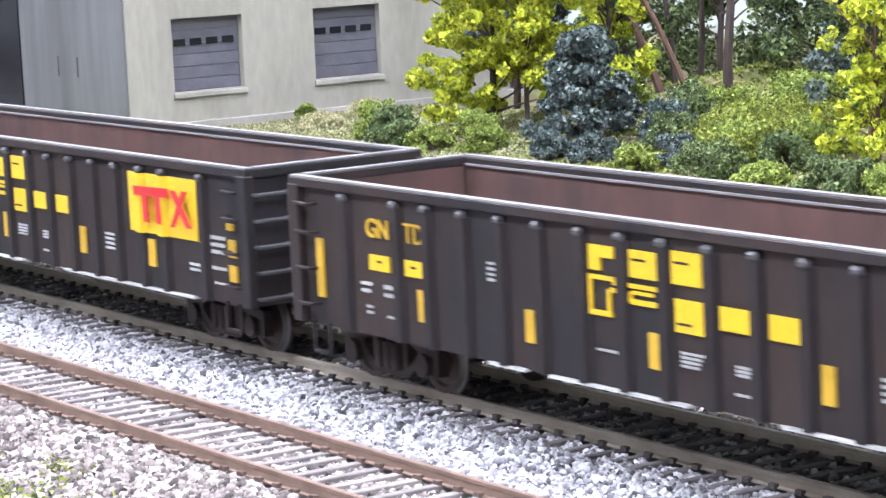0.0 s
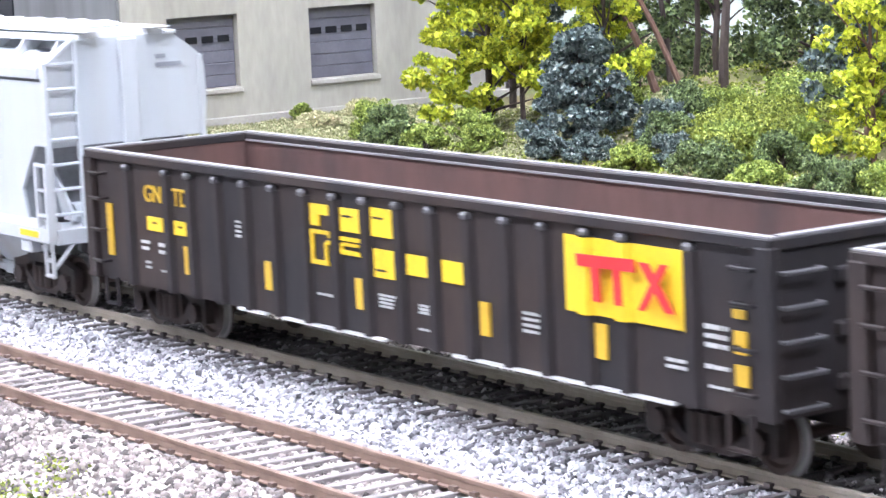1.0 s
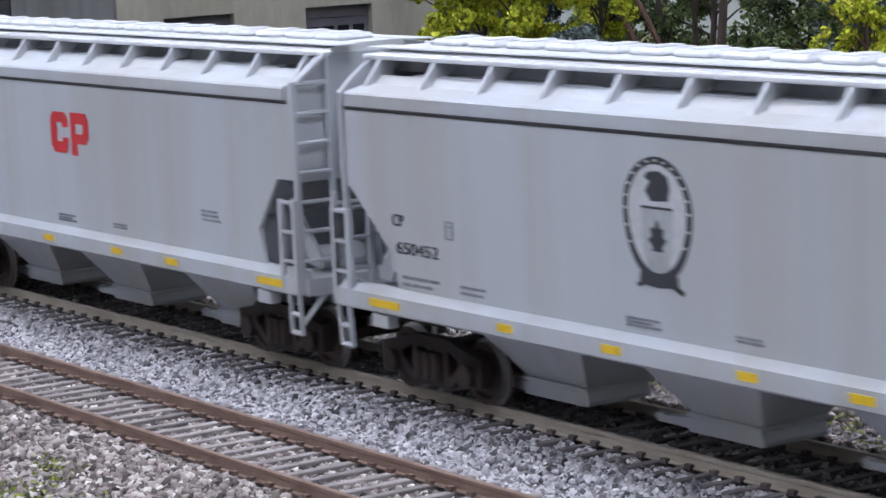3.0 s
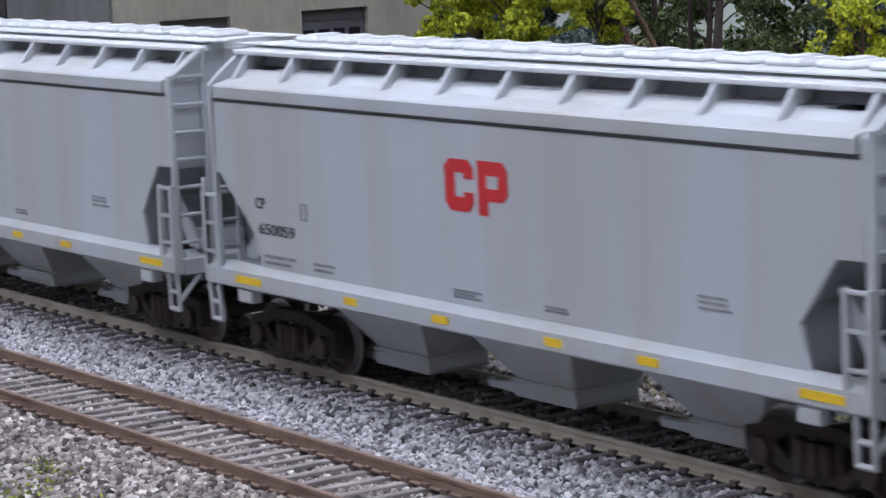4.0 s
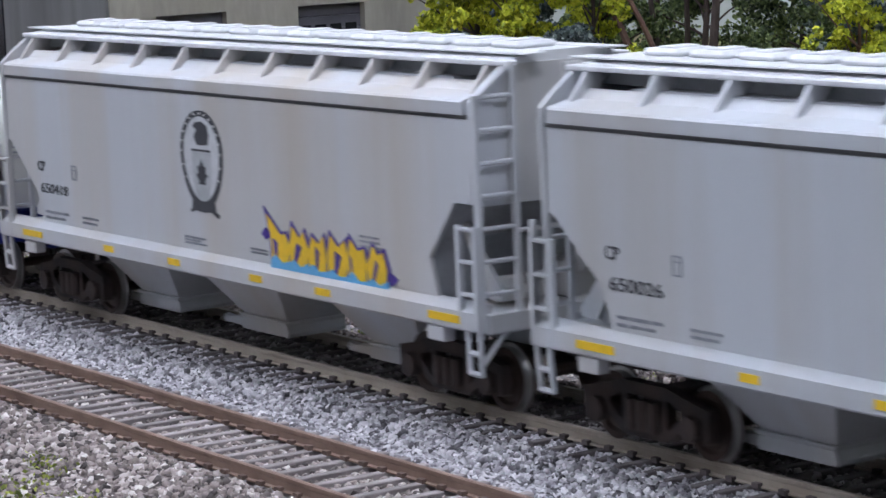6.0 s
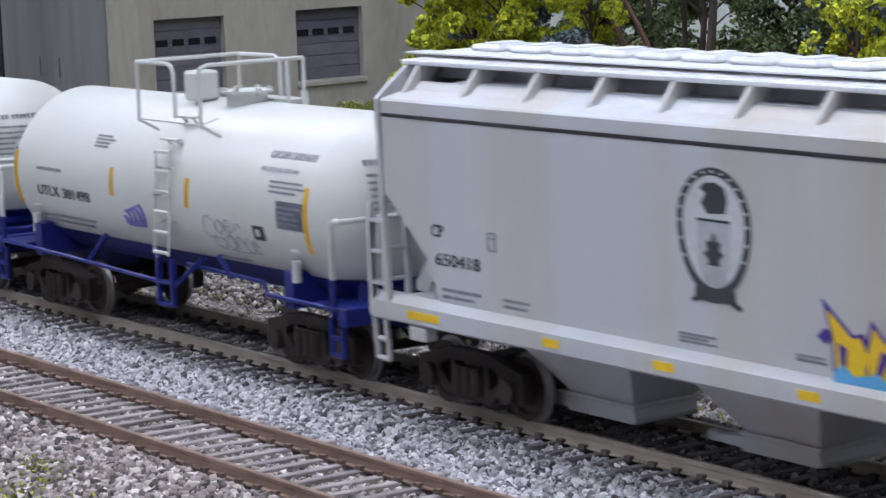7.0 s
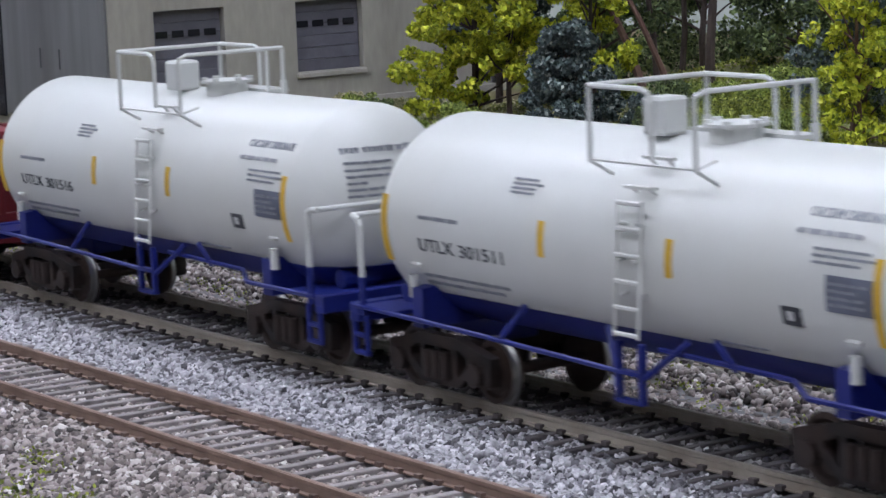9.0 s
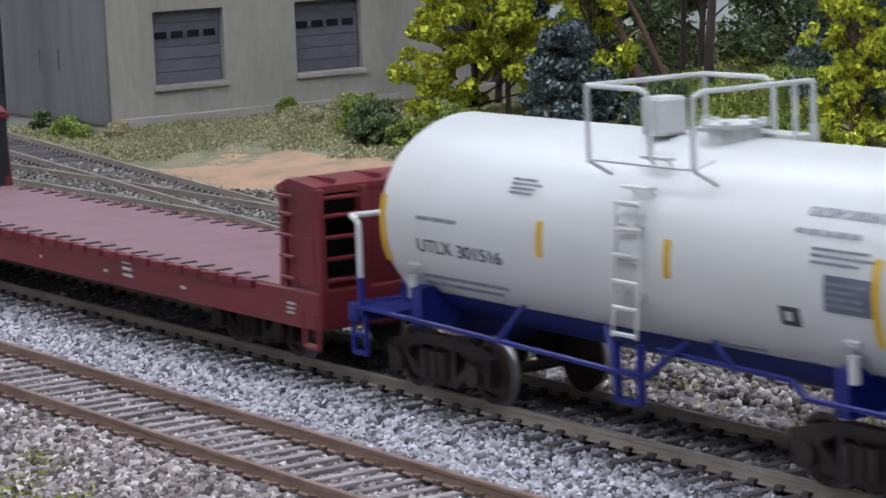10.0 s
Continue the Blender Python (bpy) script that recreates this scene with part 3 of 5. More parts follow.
    # yellow marks between the ribs
    number(c, "GN", AMBER, -6.34, 2.15, 0.54, 0.26, y, bold=0.012)
    number(c, "TD", AMBER, -5.42, 2.15, 0.46, 0.26, y, bold=0.0)
    for a, b, z0, z1 in ((-6.28, -5.78, 1.71, 1.92), (-5.42, -5.0, 1.71, 1.92)):
        g = plate(c, "yellow_block", YELLOW, a, b, z0, z1, y)
        part("gap_stroke", box(B(), (a + b) / 2, y - 0.013, (z0 + z1) / 2 + 0.02, 0.12, 0.012, 0.03), BLACK, g)
    for a, b, z0, z1 in ((-1.40, -1.18, 2.20, 2.50), (-1.18, -0.92, 2.36, 2.50), (-0.62, -0.10, 2.18, 2.50), (0.16, 0.68, 2.18, 2.56), (0.20, 0.70, 1.63, 2.01),
                         (0.99, 1.50, 1.74, 2.01), (1.82, 2.31, 1.73, 2.01)):
        g = plate(c, "yellow_block", YELLOW, a, b, z0, z1, y)
        if b - a > 0.4 and a < 0.5:
            part("gap_stroke", box(B(), (a + b) / 2 - 0.08, y - 0.013, z0 + (z1 - z0) * (0.66 if z1 > 2.1 else 0.26), 0.26, 0.012, 0.03), BLACK, g)
    for a, b, z0, z1 in ((-1.42, -1.36, 1.70, 2.14), (-1.06, -1.00, 1.70, 1.98), (-1.42, -0.98, 1.66, 1.72), (-1.40, -0.92, 2.09, 2.14), (-0.95, -0.12, 2.05, 2.10),
                         (-1.00, -0.66, 1.96, 2.01), (-0.66, -0.60, 1.88, 2.0), (-0.62, -0.14, 1.86, 1.92), (-0.60, -0.2, 1.98, 2.02)):
        plate(c, "yellow_stroke", YELLOW, a, b, z0, z1, y)
    for a, b, z0, z1 in ((-7.66, -7.48, 1.20, 2.02), (-5.14, -4.98, 1.13, 1.55), (-2.74, -2.55, 1.15, 1.56), (-0.30, -0.12, 1.14, 1.56), (2.64, 2.84, 1.13, 1.56), (5.02, 5.24, 1.14, 1.56),
                         (7.54, 7.74, 1.91, 2.01), (7.55, 7.76, 1.51, 1.77), (7.56, 7.78, 1.15, 1.39)):
        plate(c, "reflector", AMBER, a, b, z0, z1, y)
    for i, (a, z, w, h, n) in enumerate(((-6.52, 1.36, 0.32, 0.20, 2), (-5.95, 1.34, 0.28, 0.22, 2), (-6.4, 1.08, 0.20, 0.16, 2), (-5.90, 1.08, 0.26, 0.05, 1), (-3.52, 1.82, 0.26, 0.28, 4), (-1.30, 1.22, 0.42, 0.05, 1),
                                         (0.28, 1.22, 0.40, 0.20, 4), (1.24, 1.24, 0.28, 0.14, 3), (1.22, 1.02, 0.32, 0.04, 1), (3.56, 1.26, 0.40, 0.30, 4), (6.35, 1.18, 0.46, 0.16, 2), (7.05, 1.50, 0.40, 0.32, 3),
                                         (7.05, 1.26, 0.42, 0.10, 1), (7.1, 1.06, 0.5, 0.05, 1))):
        small_print(c, CHALK, a, z, w, h, y, n, 40 + i)
    CARS.append((c, x))
    return c


# -- covered hopper --
HL = 6.80


def hopper(x, label, mat, mark, digits, spray=False):
    c = thing("covered_hopper_car", P(x, 0, 0), label, "freight car", "covered hopper cars of the train")
    side = [(-6.78, 3.84), (6.78, 3.84), (6.78, 2.79), (6.36, 2.77), (5.77, 2.02), (5.96, 1.42), (-5.55, 1.42), (-5.80, 2.02), (-6.70, 2.80), (-6.78, 2.81)]
    for s in (-1, 1):
        part("side_sheet", prism(B(), side, s * 1.42 - 0.03, s * 1.42 + 0.03, "y"), mat, c)
        part("eave_band", prism(B(), [(s * 1.40, 3.90), (s * 1.50, 3.90), (s * 1.50, 4.06), (s * 1.47, 4.09), (s * 1.12, 4.17), (s * 1.12, 4.09)], -6.70, 6.70), mat, c)
        # Seam strip that also stands in for the shadow below the eave.
        part("eave_seam_shadow", box(B(), 0, s * 1.43, 3.87, 13.56, 0.06, 0.05), SEAM, c, "seam under the eave with its shadow painted dark")
        sill = B()
        prism(sill, [(s * 1.36, 1.18), (s * 1.57, 1.18), (s * 1.60, 1.21), (s * 1.60, 1.43), (s * 1.44, 1.53), (s * 1.36, 1.53)], -7.0, 7.0)
        part("side_sill", sill, mat, c)
        trough = B()
        prism(trough, [(s * 1.13, 4.165), (s * 0.99, 4.28), (s * 0.95, 4.28), (s * 1.06, 4.12)], -6.7, 6.7)
        part("trough_wall", trough, mat, c)
        # Recess wall under the roof edge, its shade put into the colour.
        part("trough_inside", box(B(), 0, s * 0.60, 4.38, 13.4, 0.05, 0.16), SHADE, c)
        gus = B()
        prism(gus, [(s * 1.26, 4.14), (s * 0.99, 4.49), (s * 0.62, 4.47), (s * 0.98, 4.14)], -0.04, 0.04)
        gm = to_mesh("roof_gusset", gus, mat)
        for k in range(11):
            part("roof_gusset", gm, mat, c, at=P(-6.55 + 13.1 * k / 10, 0, 0))
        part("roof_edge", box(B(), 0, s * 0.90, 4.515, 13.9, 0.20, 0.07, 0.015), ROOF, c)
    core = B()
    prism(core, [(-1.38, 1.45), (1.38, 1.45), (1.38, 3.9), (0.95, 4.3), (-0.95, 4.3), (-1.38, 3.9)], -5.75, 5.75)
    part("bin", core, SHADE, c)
    # Roof, boards and hatches share the lightened, top-lit copy of the grey.
    part("roof", prism(B(), [(-0.82, 4.46), (0.82, 4.46), (0.82, 4.56), (0.40, 4.63), (-0.40, 4.63), (-0.82, 4.56)], -6.85, 6.85), ROOF, c, "weathered grey roof, lightened in colour for the lamps above")
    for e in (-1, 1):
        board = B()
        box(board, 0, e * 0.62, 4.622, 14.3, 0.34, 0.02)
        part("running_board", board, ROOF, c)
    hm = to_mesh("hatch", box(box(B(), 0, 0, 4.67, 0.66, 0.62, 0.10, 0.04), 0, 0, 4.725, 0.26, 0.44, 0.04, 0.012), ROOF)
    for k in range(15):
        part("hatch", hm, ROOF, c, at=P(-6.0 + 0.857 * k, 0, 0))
    for s in (-1, 1):
        end = B()
        prism(end, [(-1.44, 2.75), (1.50, 2.75), (1.56, 3.4), (1.54, 3.9), (1.50, 4.07), (1.28, 4.26), (0.95, 4.50), (-0.95, 4.50), (-1.28, 4.26), (-1.49, 4.07), (-1.49, 3.9)], s * 6.84 - 0.04, s * 6.84 + 0.04)
        prism(end, [(s * 6.82, 2.76), (s * 6.82, 2.84), (s * 6.2, 2.84), (s * 6.2, 2.76)], -1.38, 1.38, "y")
        part("end_wall", end, mat, c)
        seam = B()
        box(seam, s * 6.92, 0.08, 3.42, 0.10, 0.32, 2.1, 0.02)
        part("end_post", seam, mat, c)
        for yy in (-1.42, 1.46):
            part("corner_post", box(B(), s * 6.86, yy, 2.75, 0.10, 0.09, 2.7, 0.01), mat, c)
        if s > 0:
            ep = B()
            for ya, yb, z in ((0.62, 0.80, 4.12), (0.62, 1.10, 3.98)):
                box(ep, 6.885, (ya + yb) / 2, z, 0.03, yb - ya, 0.07)
            part("end_mark", ep, PALEINK, c)
        # End sheet faces down, so it takes the grey with painted shade.
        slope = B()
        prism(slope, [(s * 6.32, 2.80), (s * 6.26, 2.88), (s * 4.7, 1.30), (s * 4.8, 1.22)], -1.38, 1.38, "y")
        part("slope_sheet", slope, SHADE, c, "sloping end sheet with shade painted into its grey")
        for yy in (-1.0, 1.0):
            web = B()
            prism(web, [(s * 6.75, 1.5), (s * 6.75, 1.62), (s * 6.0, 2.45), (s * 5.9, 2.35), (s * 6.45, 1.5)], yy - 0.03, yy + 0.03, "y")
            part("end_strut", web, mat, c)
        part("platform", box(B(), s * 6.55, 0, 1.36, 1.0, 2.9, 0.08), mat, c)
        part("end_sill", box(B(), s * 6.98, 0, 1.28, 0.14, 2.9, 0.26, 0.02), mat, c)
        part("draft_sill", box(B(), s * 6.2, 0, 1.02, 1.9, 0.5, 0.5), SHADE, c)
        gear = B()
        bar(gear, (s * 6.75, 0.2, 1.95), (s * 6.75, 0.85, 1.95), 0.22, 12)
        box(gear, s * 6.5, 0.3, 1.65, 0.4, 0.5, 0.5, 0.03)
        bar(gear, (s * 6.45, -0.9, 1.6), (s * 6.45, -0.2, 1.6), 0.17, 10)
        part("brake_gear", gear, mat, c)
        # ladders: the tall one on the right-hand end, a short one beside it
        if s > 0:
            ladder(c, "tall_ladder", mat, 6.98, 6.98, -1.50, -0.92, 1.20, 4.16)
            top = B()
            pipe(top, [(6.98, -1.50, 4.10), (6.98, -0.95, 4.50)], 0.04)
            pipe(top, [(6.98, -0.92, 4.10), (6.98, -0.92, 4.5), (6.6, -0.92, 4.52)], 0.04)
            part("ladder_top", top, mat, c)
            ladder(c, "short_ladder", mat, 6.62, 6.98, -1.57, -1.57, 1.22, 2.52)
        else:
            ladder(c, "short_ladder", mat, -6.98, -6.60, -1.57, -1.57, 1.22, 2.52)
            ladder(c, "end_ladder", mat, -6.98, -6.98, -1.55, -1.0, 1.35, 2.72)
            ladder(c, "tall_ladder", mat, -6.98, -6.98, 0.92, 1.50, 1.20, 4.16)
        rail = B()
        pipe(rail, [(s * 7.02, -0.92, 2.42), (s * 7.02, 1.4, 2.42)], 0.03)
        part("hand_rail", rail, mat, c)
        st = B()
        for a in (6.72, 6.98):
            bar(st, (s * a, -1.55, 1.2), (s * (a - 0.02), -1.52, 0.62), 0.04, 4)
        for z in (0.64, 0.9):
            bar(st, (s * 6.70, -1.53, z), (s * 6.96, -1.53, z), 0.04, 4)
        if s > 0:
            bar(st, (6.99, -1.1, 1.2), (6.96, -1.50, 0.78), 0.045, 4)
        part("stirrup", st, mat, c)
        part("jacking_pad", box(B(), s * 5.98, -1.46, 1.07, 0.38, 0.2, 0.2, 0.02), mat, c)
        truck(c, s * 5.55)
        coupler(c, s * 6.75, 0.64)
    for bx in (-3.48, -0.15, 3.45):
        bay = B()
        va = [bay.verts.new(v) for v in ((bx - 1.42, -1.24, 1.45), (bx + 1.42, -1.24, 1.45), (bx + 1.42, 1.24, 1.45), (bx - 1.42, 1.24, 1.45))]
        vb = [bay.verts.new(v) for v in ((bx - 0.58, -0.45, 0.36), (bx + 0.58, -0.45, 0.36), (bx + 0.58, 0.45, 0.36), (bx - 0.58, 0.45, 0.36))]
        bay.faces.new(vb)
        for i in range(4):
            bay.faces.new((va[i], va[(i + 1) % 4], vb[(i + 1) % 4], vb[i]))
        bmesh.ops.recalc_face_normals(bay, faces=bay.faces)
        b = part("discharge_bay", bay, mat, c)
        gate = B()
        box(gate, bx, 0, 0.40, 1.36, 1.12, 0.05, 0.01)
        prism(gate, [(bx - 0.60, 0.38), (bx + 0.60, 0.38), (bx + 0.66, 0.24), (bx + 0.62, 0.18), (bx - 0.70, 0.18), (bx - 0.74, 0.24)], -0.50, 0.50, "y")
        prism(gate, [(bx - 1.30, 0.22), (bx - 0.70, 0.20), (bx - 0.70, 0.34), (bx - 1.26, 0.29)], -0.46, -0.30, "y")
        bar(gate, (bx - 1.38, -0.38, 0.255), (bx - 1.24, -0.38, 0.255), 0.075, 8)
        part("outlet_gate", gate, mat, b)
    y = -1.452
    for a, b in ((-6.11, -5.40), (-3.18, -2.86), (-1.07, -0.71), (1.36, 1.70), (3.15, 3.53), (5.91, 6.62)):
        plate(c, "reflector", YELLOW, a, b, 1.27, 1.37, -1.602)
    number(c, "CP", INK, -5.69, 2.36, 0.25, 0.16, y)
    number(c, digits, INK, -5.62, 2.0, 0.97, 0.16, y)
    fr = B()
    for a, b, z0, z1 in ((-4.46, -4.30, 2.50, 2.52), (-4.46, -4.30, 2.28, 2.30), (-4.46, -4.44, 2.28, 2.52), (-4.32, -4.30, 2.28, 2.52), (-4.46, -4.30, 2.44, 2.45)):
        box(fr, (a + b) / 2, y, (z0 + z1) / 2, b - a, 0.024, z1 - z0)
    part("card_frame", fr, PALEINK, c)
    for i, (a, z, w, h, n) in enumerate(((-5.5, 1.56, 0.86, 0.18, 2), (-4.16, 1.58, 0.58, 0.16, 2), (-0.76, 1.60, 0.62, 0.13, 3), (1.2, 1.63, 0.46, 0.10, 2), (4.1, 1.98, 0.62, 0.2, 3))):
        small_print(c, FAINTINK if i == 4 else PALEINK, a, z, w, h, y, n, 70 + i)
    if mark == "red":
        # two blocky red shapes
        for o in ([(-0.85, 2.84), (-0.74, 2.73), (-0.34, 2.73), (-0.23, 2.84), (-0.23, 2.98), (-0.43, 2.98), (-0.43, 2.91), (-0.64, 2.91), (-0.64, 3.22), (-0.43, 3.22), (-0.43, 3.15), (-0.23, 3.15), (-0.23, 3.29), (-0.34, 3.39), (-0.74, 3.39), (-0.85, 3.29)],
                  [(-0.12, 2.71), (0.08, 2.71), (0.08, 2.90), (0.40, 2.90), (0.50, 3.0), (0.50, 3.30), (0.40, 3.40), (-0.12, 3.40)]):
            part("red_shape", prism(B(), o, y - 0.012, y + 0.02, "y"), RED, c, "bold red painted shape")
        part("grey_window", prism(B(), [(0.08, 3.06), (0.30, 3.06), (0.32, 3.22), (0.08, 3.22)], y - 0.016, y + 0.02, "y"), mat, c)
    else:
        # an oval badge: dark ring, crest above, ruled field and a leafy mark
        ring, dots = B(), B()
        n, ox, oz, rw = 48, -0.13, 3.0, 0.62
        rim = [(math.sin(2 * math.pi * i / n) * rw, math.cos(2 * math.pi * i / n) * (0.62 if i < 12 or i > 36 else 0.84)) for i in range(n)]
        loops = []
        for q, d in ((1.0, 0.02), (1.0, -0.012), (0.86, -0.012), (0.86, 0.02)):
            loops.append([ring.verts.new((ox + q * a, y + d, oz + q * b)) for a, b in rim])
        for p, q in zip(loops, loops[1:] + loops[:1]):
            for i in range(n):
                ring.faces.new((p[i], p[(i + 1) % n], q[(i + 1) % n], q[i]))
        bmesh.ops.recalc_face_normals(ring, faces=ring.faces)
        for i, (a, b) in enumerate(rim):
            if i % 2 == 0 and not 17 < i < 31:
                box(dots, ox + 0.93 * a, y - 0.014, oz + 0.93 * b, 0.04, 0.01, 0.03)
        part("emblem_ground", prism(B(), [(ox + 0.88 * a, oz + 0.88 * b) for a, b in rim], y - 0.006, y + 0.02, "y"), EMBLEMPALE, c, "pale ground of the emblem")
        part("emblem_ring", ring, INK, c, "dark oval ring of the emblem")
        part("emblem_border", dots, CHALK, c)
        dome = B()
        prism(dome, [(ox - 0.10, 3.10), (ox + 0.20, 3.12), (ox + 0.25, 3.26), (ox + 0.20, 3.40), (ox + 0.04, 3.46), (ox - 0.14, 3.44), (ox - 0.22, 3.38), (ox - 0.12, 3.33), (ox - 0.20, 3.22)], y - 0.012, y + 0.02, "y")
        box(dome, ox, y, 3.03, 0.56, 0.03, 0.03)
        part("emblem_crest", dome, INK, c)
        field = B()
        prism(field, [(ox - 0.29, 3.01), (ox + 0.29, 3.01), (ox + 0.26, 2.60), (ox + 0.17, 2.24), (ox - 0.17, 2.24), (ox - 0.26, 2.60)], y - 0.010, y + 0.02, "y")
        part("emblem_field", field, FIELDGREY, c)
        mk = B()
        leaf = [(0.0, 2.90), (0.05, 2.79), (0.12, 2.80), (0.10, 2.70), (0.16, 2.66), (0.08, 2.58), (0.10, 2.53), (-0.10, 2.53), (-0.08, 2.58), (-0.16, 2.66), (-0.10, 2.70), (-0.12, 2.80), (-0.05, 2.79)]
        prism(mk, [(ox + a, b) for a, b in leaf], y - 0.02, y + 0.02, "y")
        part("emblem_plant", mk, INK, c)
        rib = B()
        prism(rib, [(ox - 0.33, 2.27), (ox, 2.23), (ox + 0.33, 2.27), (ox + 0.34, 2.15), (ox + 0.45, 2.10), (ox + 0.42, 2.05), (ox + 0.24, 2.13), (ox, 2.11), (ox - 0.24, 2.13), (ox - 0.38, 2.09), (ox - 0.40, 2.14), (ox - 0.34, 2.15)], y - 0.014, y + 0.02, "y")
        part("emblem_ribbon", rib, INK, c)
    if spray:
        rng = random.Random(12)

        def j(v):
            return rng.uniform(-v, v)

        for k in range(6):
            a, z0 = 1.80 + 0.50 * k, 1.56 - 0.012 * k
            shape = [(a, z0), (a + 0.22, z0 - 0.05 + j(.03)), (a + 0.46, z0 + j(.03)), (a + 0.50 + j(.04), z0 + 0.26), (a + 0.42 + j(.05), z0 + 0.52 + j(.06)), (a + 0.26, z0 + 0.44 + j(.05)), (a + 0.08 + j(.06), z0 + 0.56 + j(.06)), (a - 0.03, z0 + 0.28)]
            if k == 0:
                shape[6], shape[7] = (1.66, 2.28), (1.78, 1.90)
            cx, cz = a + 0.23, z0 + 0.26
            for nm, m, q, lo, off in (("spray_outline", PURPLE, 1.16, -0.04, 0.0), ("spray_fill", YELLOW, 0.92, 0.0, 0.014)):
                o = [(cx + (px - cx) * q, cz + (pz - cz) * q) for px, pz in shape]
                part(nm, prism(B(), o, y - 0.012 - off, y + 0.02, "y"), m, c)
            o = [(a - 0.02, z0 - 0.22 + j(.05)), (a + 0.52, z0 - 0.22 + j(.05)), (a + 0.50, z0 + 0.06 + j(.05)), (a + 0.30, z0 + 0.02), (a + 0.12, z0 + 0.12 + j(.05)), (a, z0 + 0.04)]
            part("spray_base", prism(B(), o, y - 0.04, y + 0.02, "y"), CYAN, c)
            for e in (0.08 + 0.2 * rng.random(),):
                part("spray_stroke", prism(B(), [(a + e, z0 + 0.05), (a + e + 0.05, z0 + 0.03), (a + e + 0.10 + j(.14), z0 + 0.30), (a + e + 0.02 + j(.10), z0 + 0.36)], y - 0.034, y + 0.02, "y"), PURPLE, c)
        for px, pz in ((1.66, 1.95), (5.02, 1.42), (4.90, 1.62)):
            part("spray_tip", prism(B(), [(px - 0.12, pz), (px, pz - 0.07), (px + 0.12, pz + 0.02), (px - 0.02, pz + 0.09)], y - 0.03, y + 0.02, "y"), PURPLE, c)
    CARS.append((c, x))
    return c


# -- tank car --
TZ, TR, TLEN = 2.30, 1.36, 4.72


def on_tank(car, name, mat, x0, x1, z0, z1, lift=0.012, n=5):
    """A marking wrapped on the tank's round side."""
    bm = B()
    a0, a1 = math.asin(max(-0.99, (z0 - TZ) / TR)), math.asin(min(0.99, (z1 - TZ) / TR))
    rows = []
    for i in range(n + 1):
        a = a0 + (a1 - a0) * i / n
        rows.append([bm.verts.new((x, -r * math.cos(a), TZ + r * math.sin(a))) for x in (x0, x1) for r in (TR - 0.01, TR + lift)])
    for p, q in zip(rows, rows[1:]):
        bm.faces.new((p[1], p[3], q[3], q[1]))
        bm.faces.new((p[0], q[0], q[2], p[2]))
        bm.faces.new((p[0], p[1], q[1], q[0]))
        bm.faces.new((p[2], q[2], q[3], p[3]))
    bm.faces.new(rows[0][0:2] + rows[0][2:4][::-1])
    bm.faces.new(rows[-1][0:2] + rows[-1][2:4][::-1])
    bmesh.ops.recalc_face_normals(bm, faces=bm.faces)
    return part(name, bm, mat, car)


def tank_print(car, mat, x, z, w, h, rows, seed):
    """Lines of small bars round the tank, for writing that cannot be read."""
    rng, bm = random.Random(seed), B()
    for i in range(rows):
        zz = z + h * (1 - (i + 0.5) / rows)
        for a, b, up, tall in letters(rng, w * rng.choice((1.0, 0.9, 0.75)), max(h / rows * 0.54, 0.035)):
            an = math.asin((zz + up - TZ) / TR)
            box(bm, x + a + b / 2, -(TR + 0.002) * math.cos(an), zz + up, b, 0.03, tall, 0, Matrix.Rotation(-an, 4, "X"))
    return tagged(part("stencil", bm, mat, car), kind="stuff")


def tank_line(bm, pts, w):
    """A sprayed line of (x, height) points on the tank's round side."""
    for (xa, za), (xb, zb) in zip(pts, pts[1:]):
        ends = []
        for x, z in ((xa, za), (xb, zb)):
            an = math.asin((z - TZ) / TR)
            ends.append(Vector((x, -(TR + 0.004) * math.cos(an), TZ + (TR + 0.004) * math.sin(an))))
        bar(bm, ends[0], ends[1], w, 5)
    return bm


def arc(cx, cz, rx, rz, a0, a1, n=9):
    return [(cx + rx * math.cos(radians(a0 + (a1 - a0) * i / n)), cz + rz * math.sin(radians(a0 + (a1 - a0) * i / n))) for i in range(n + 1)]


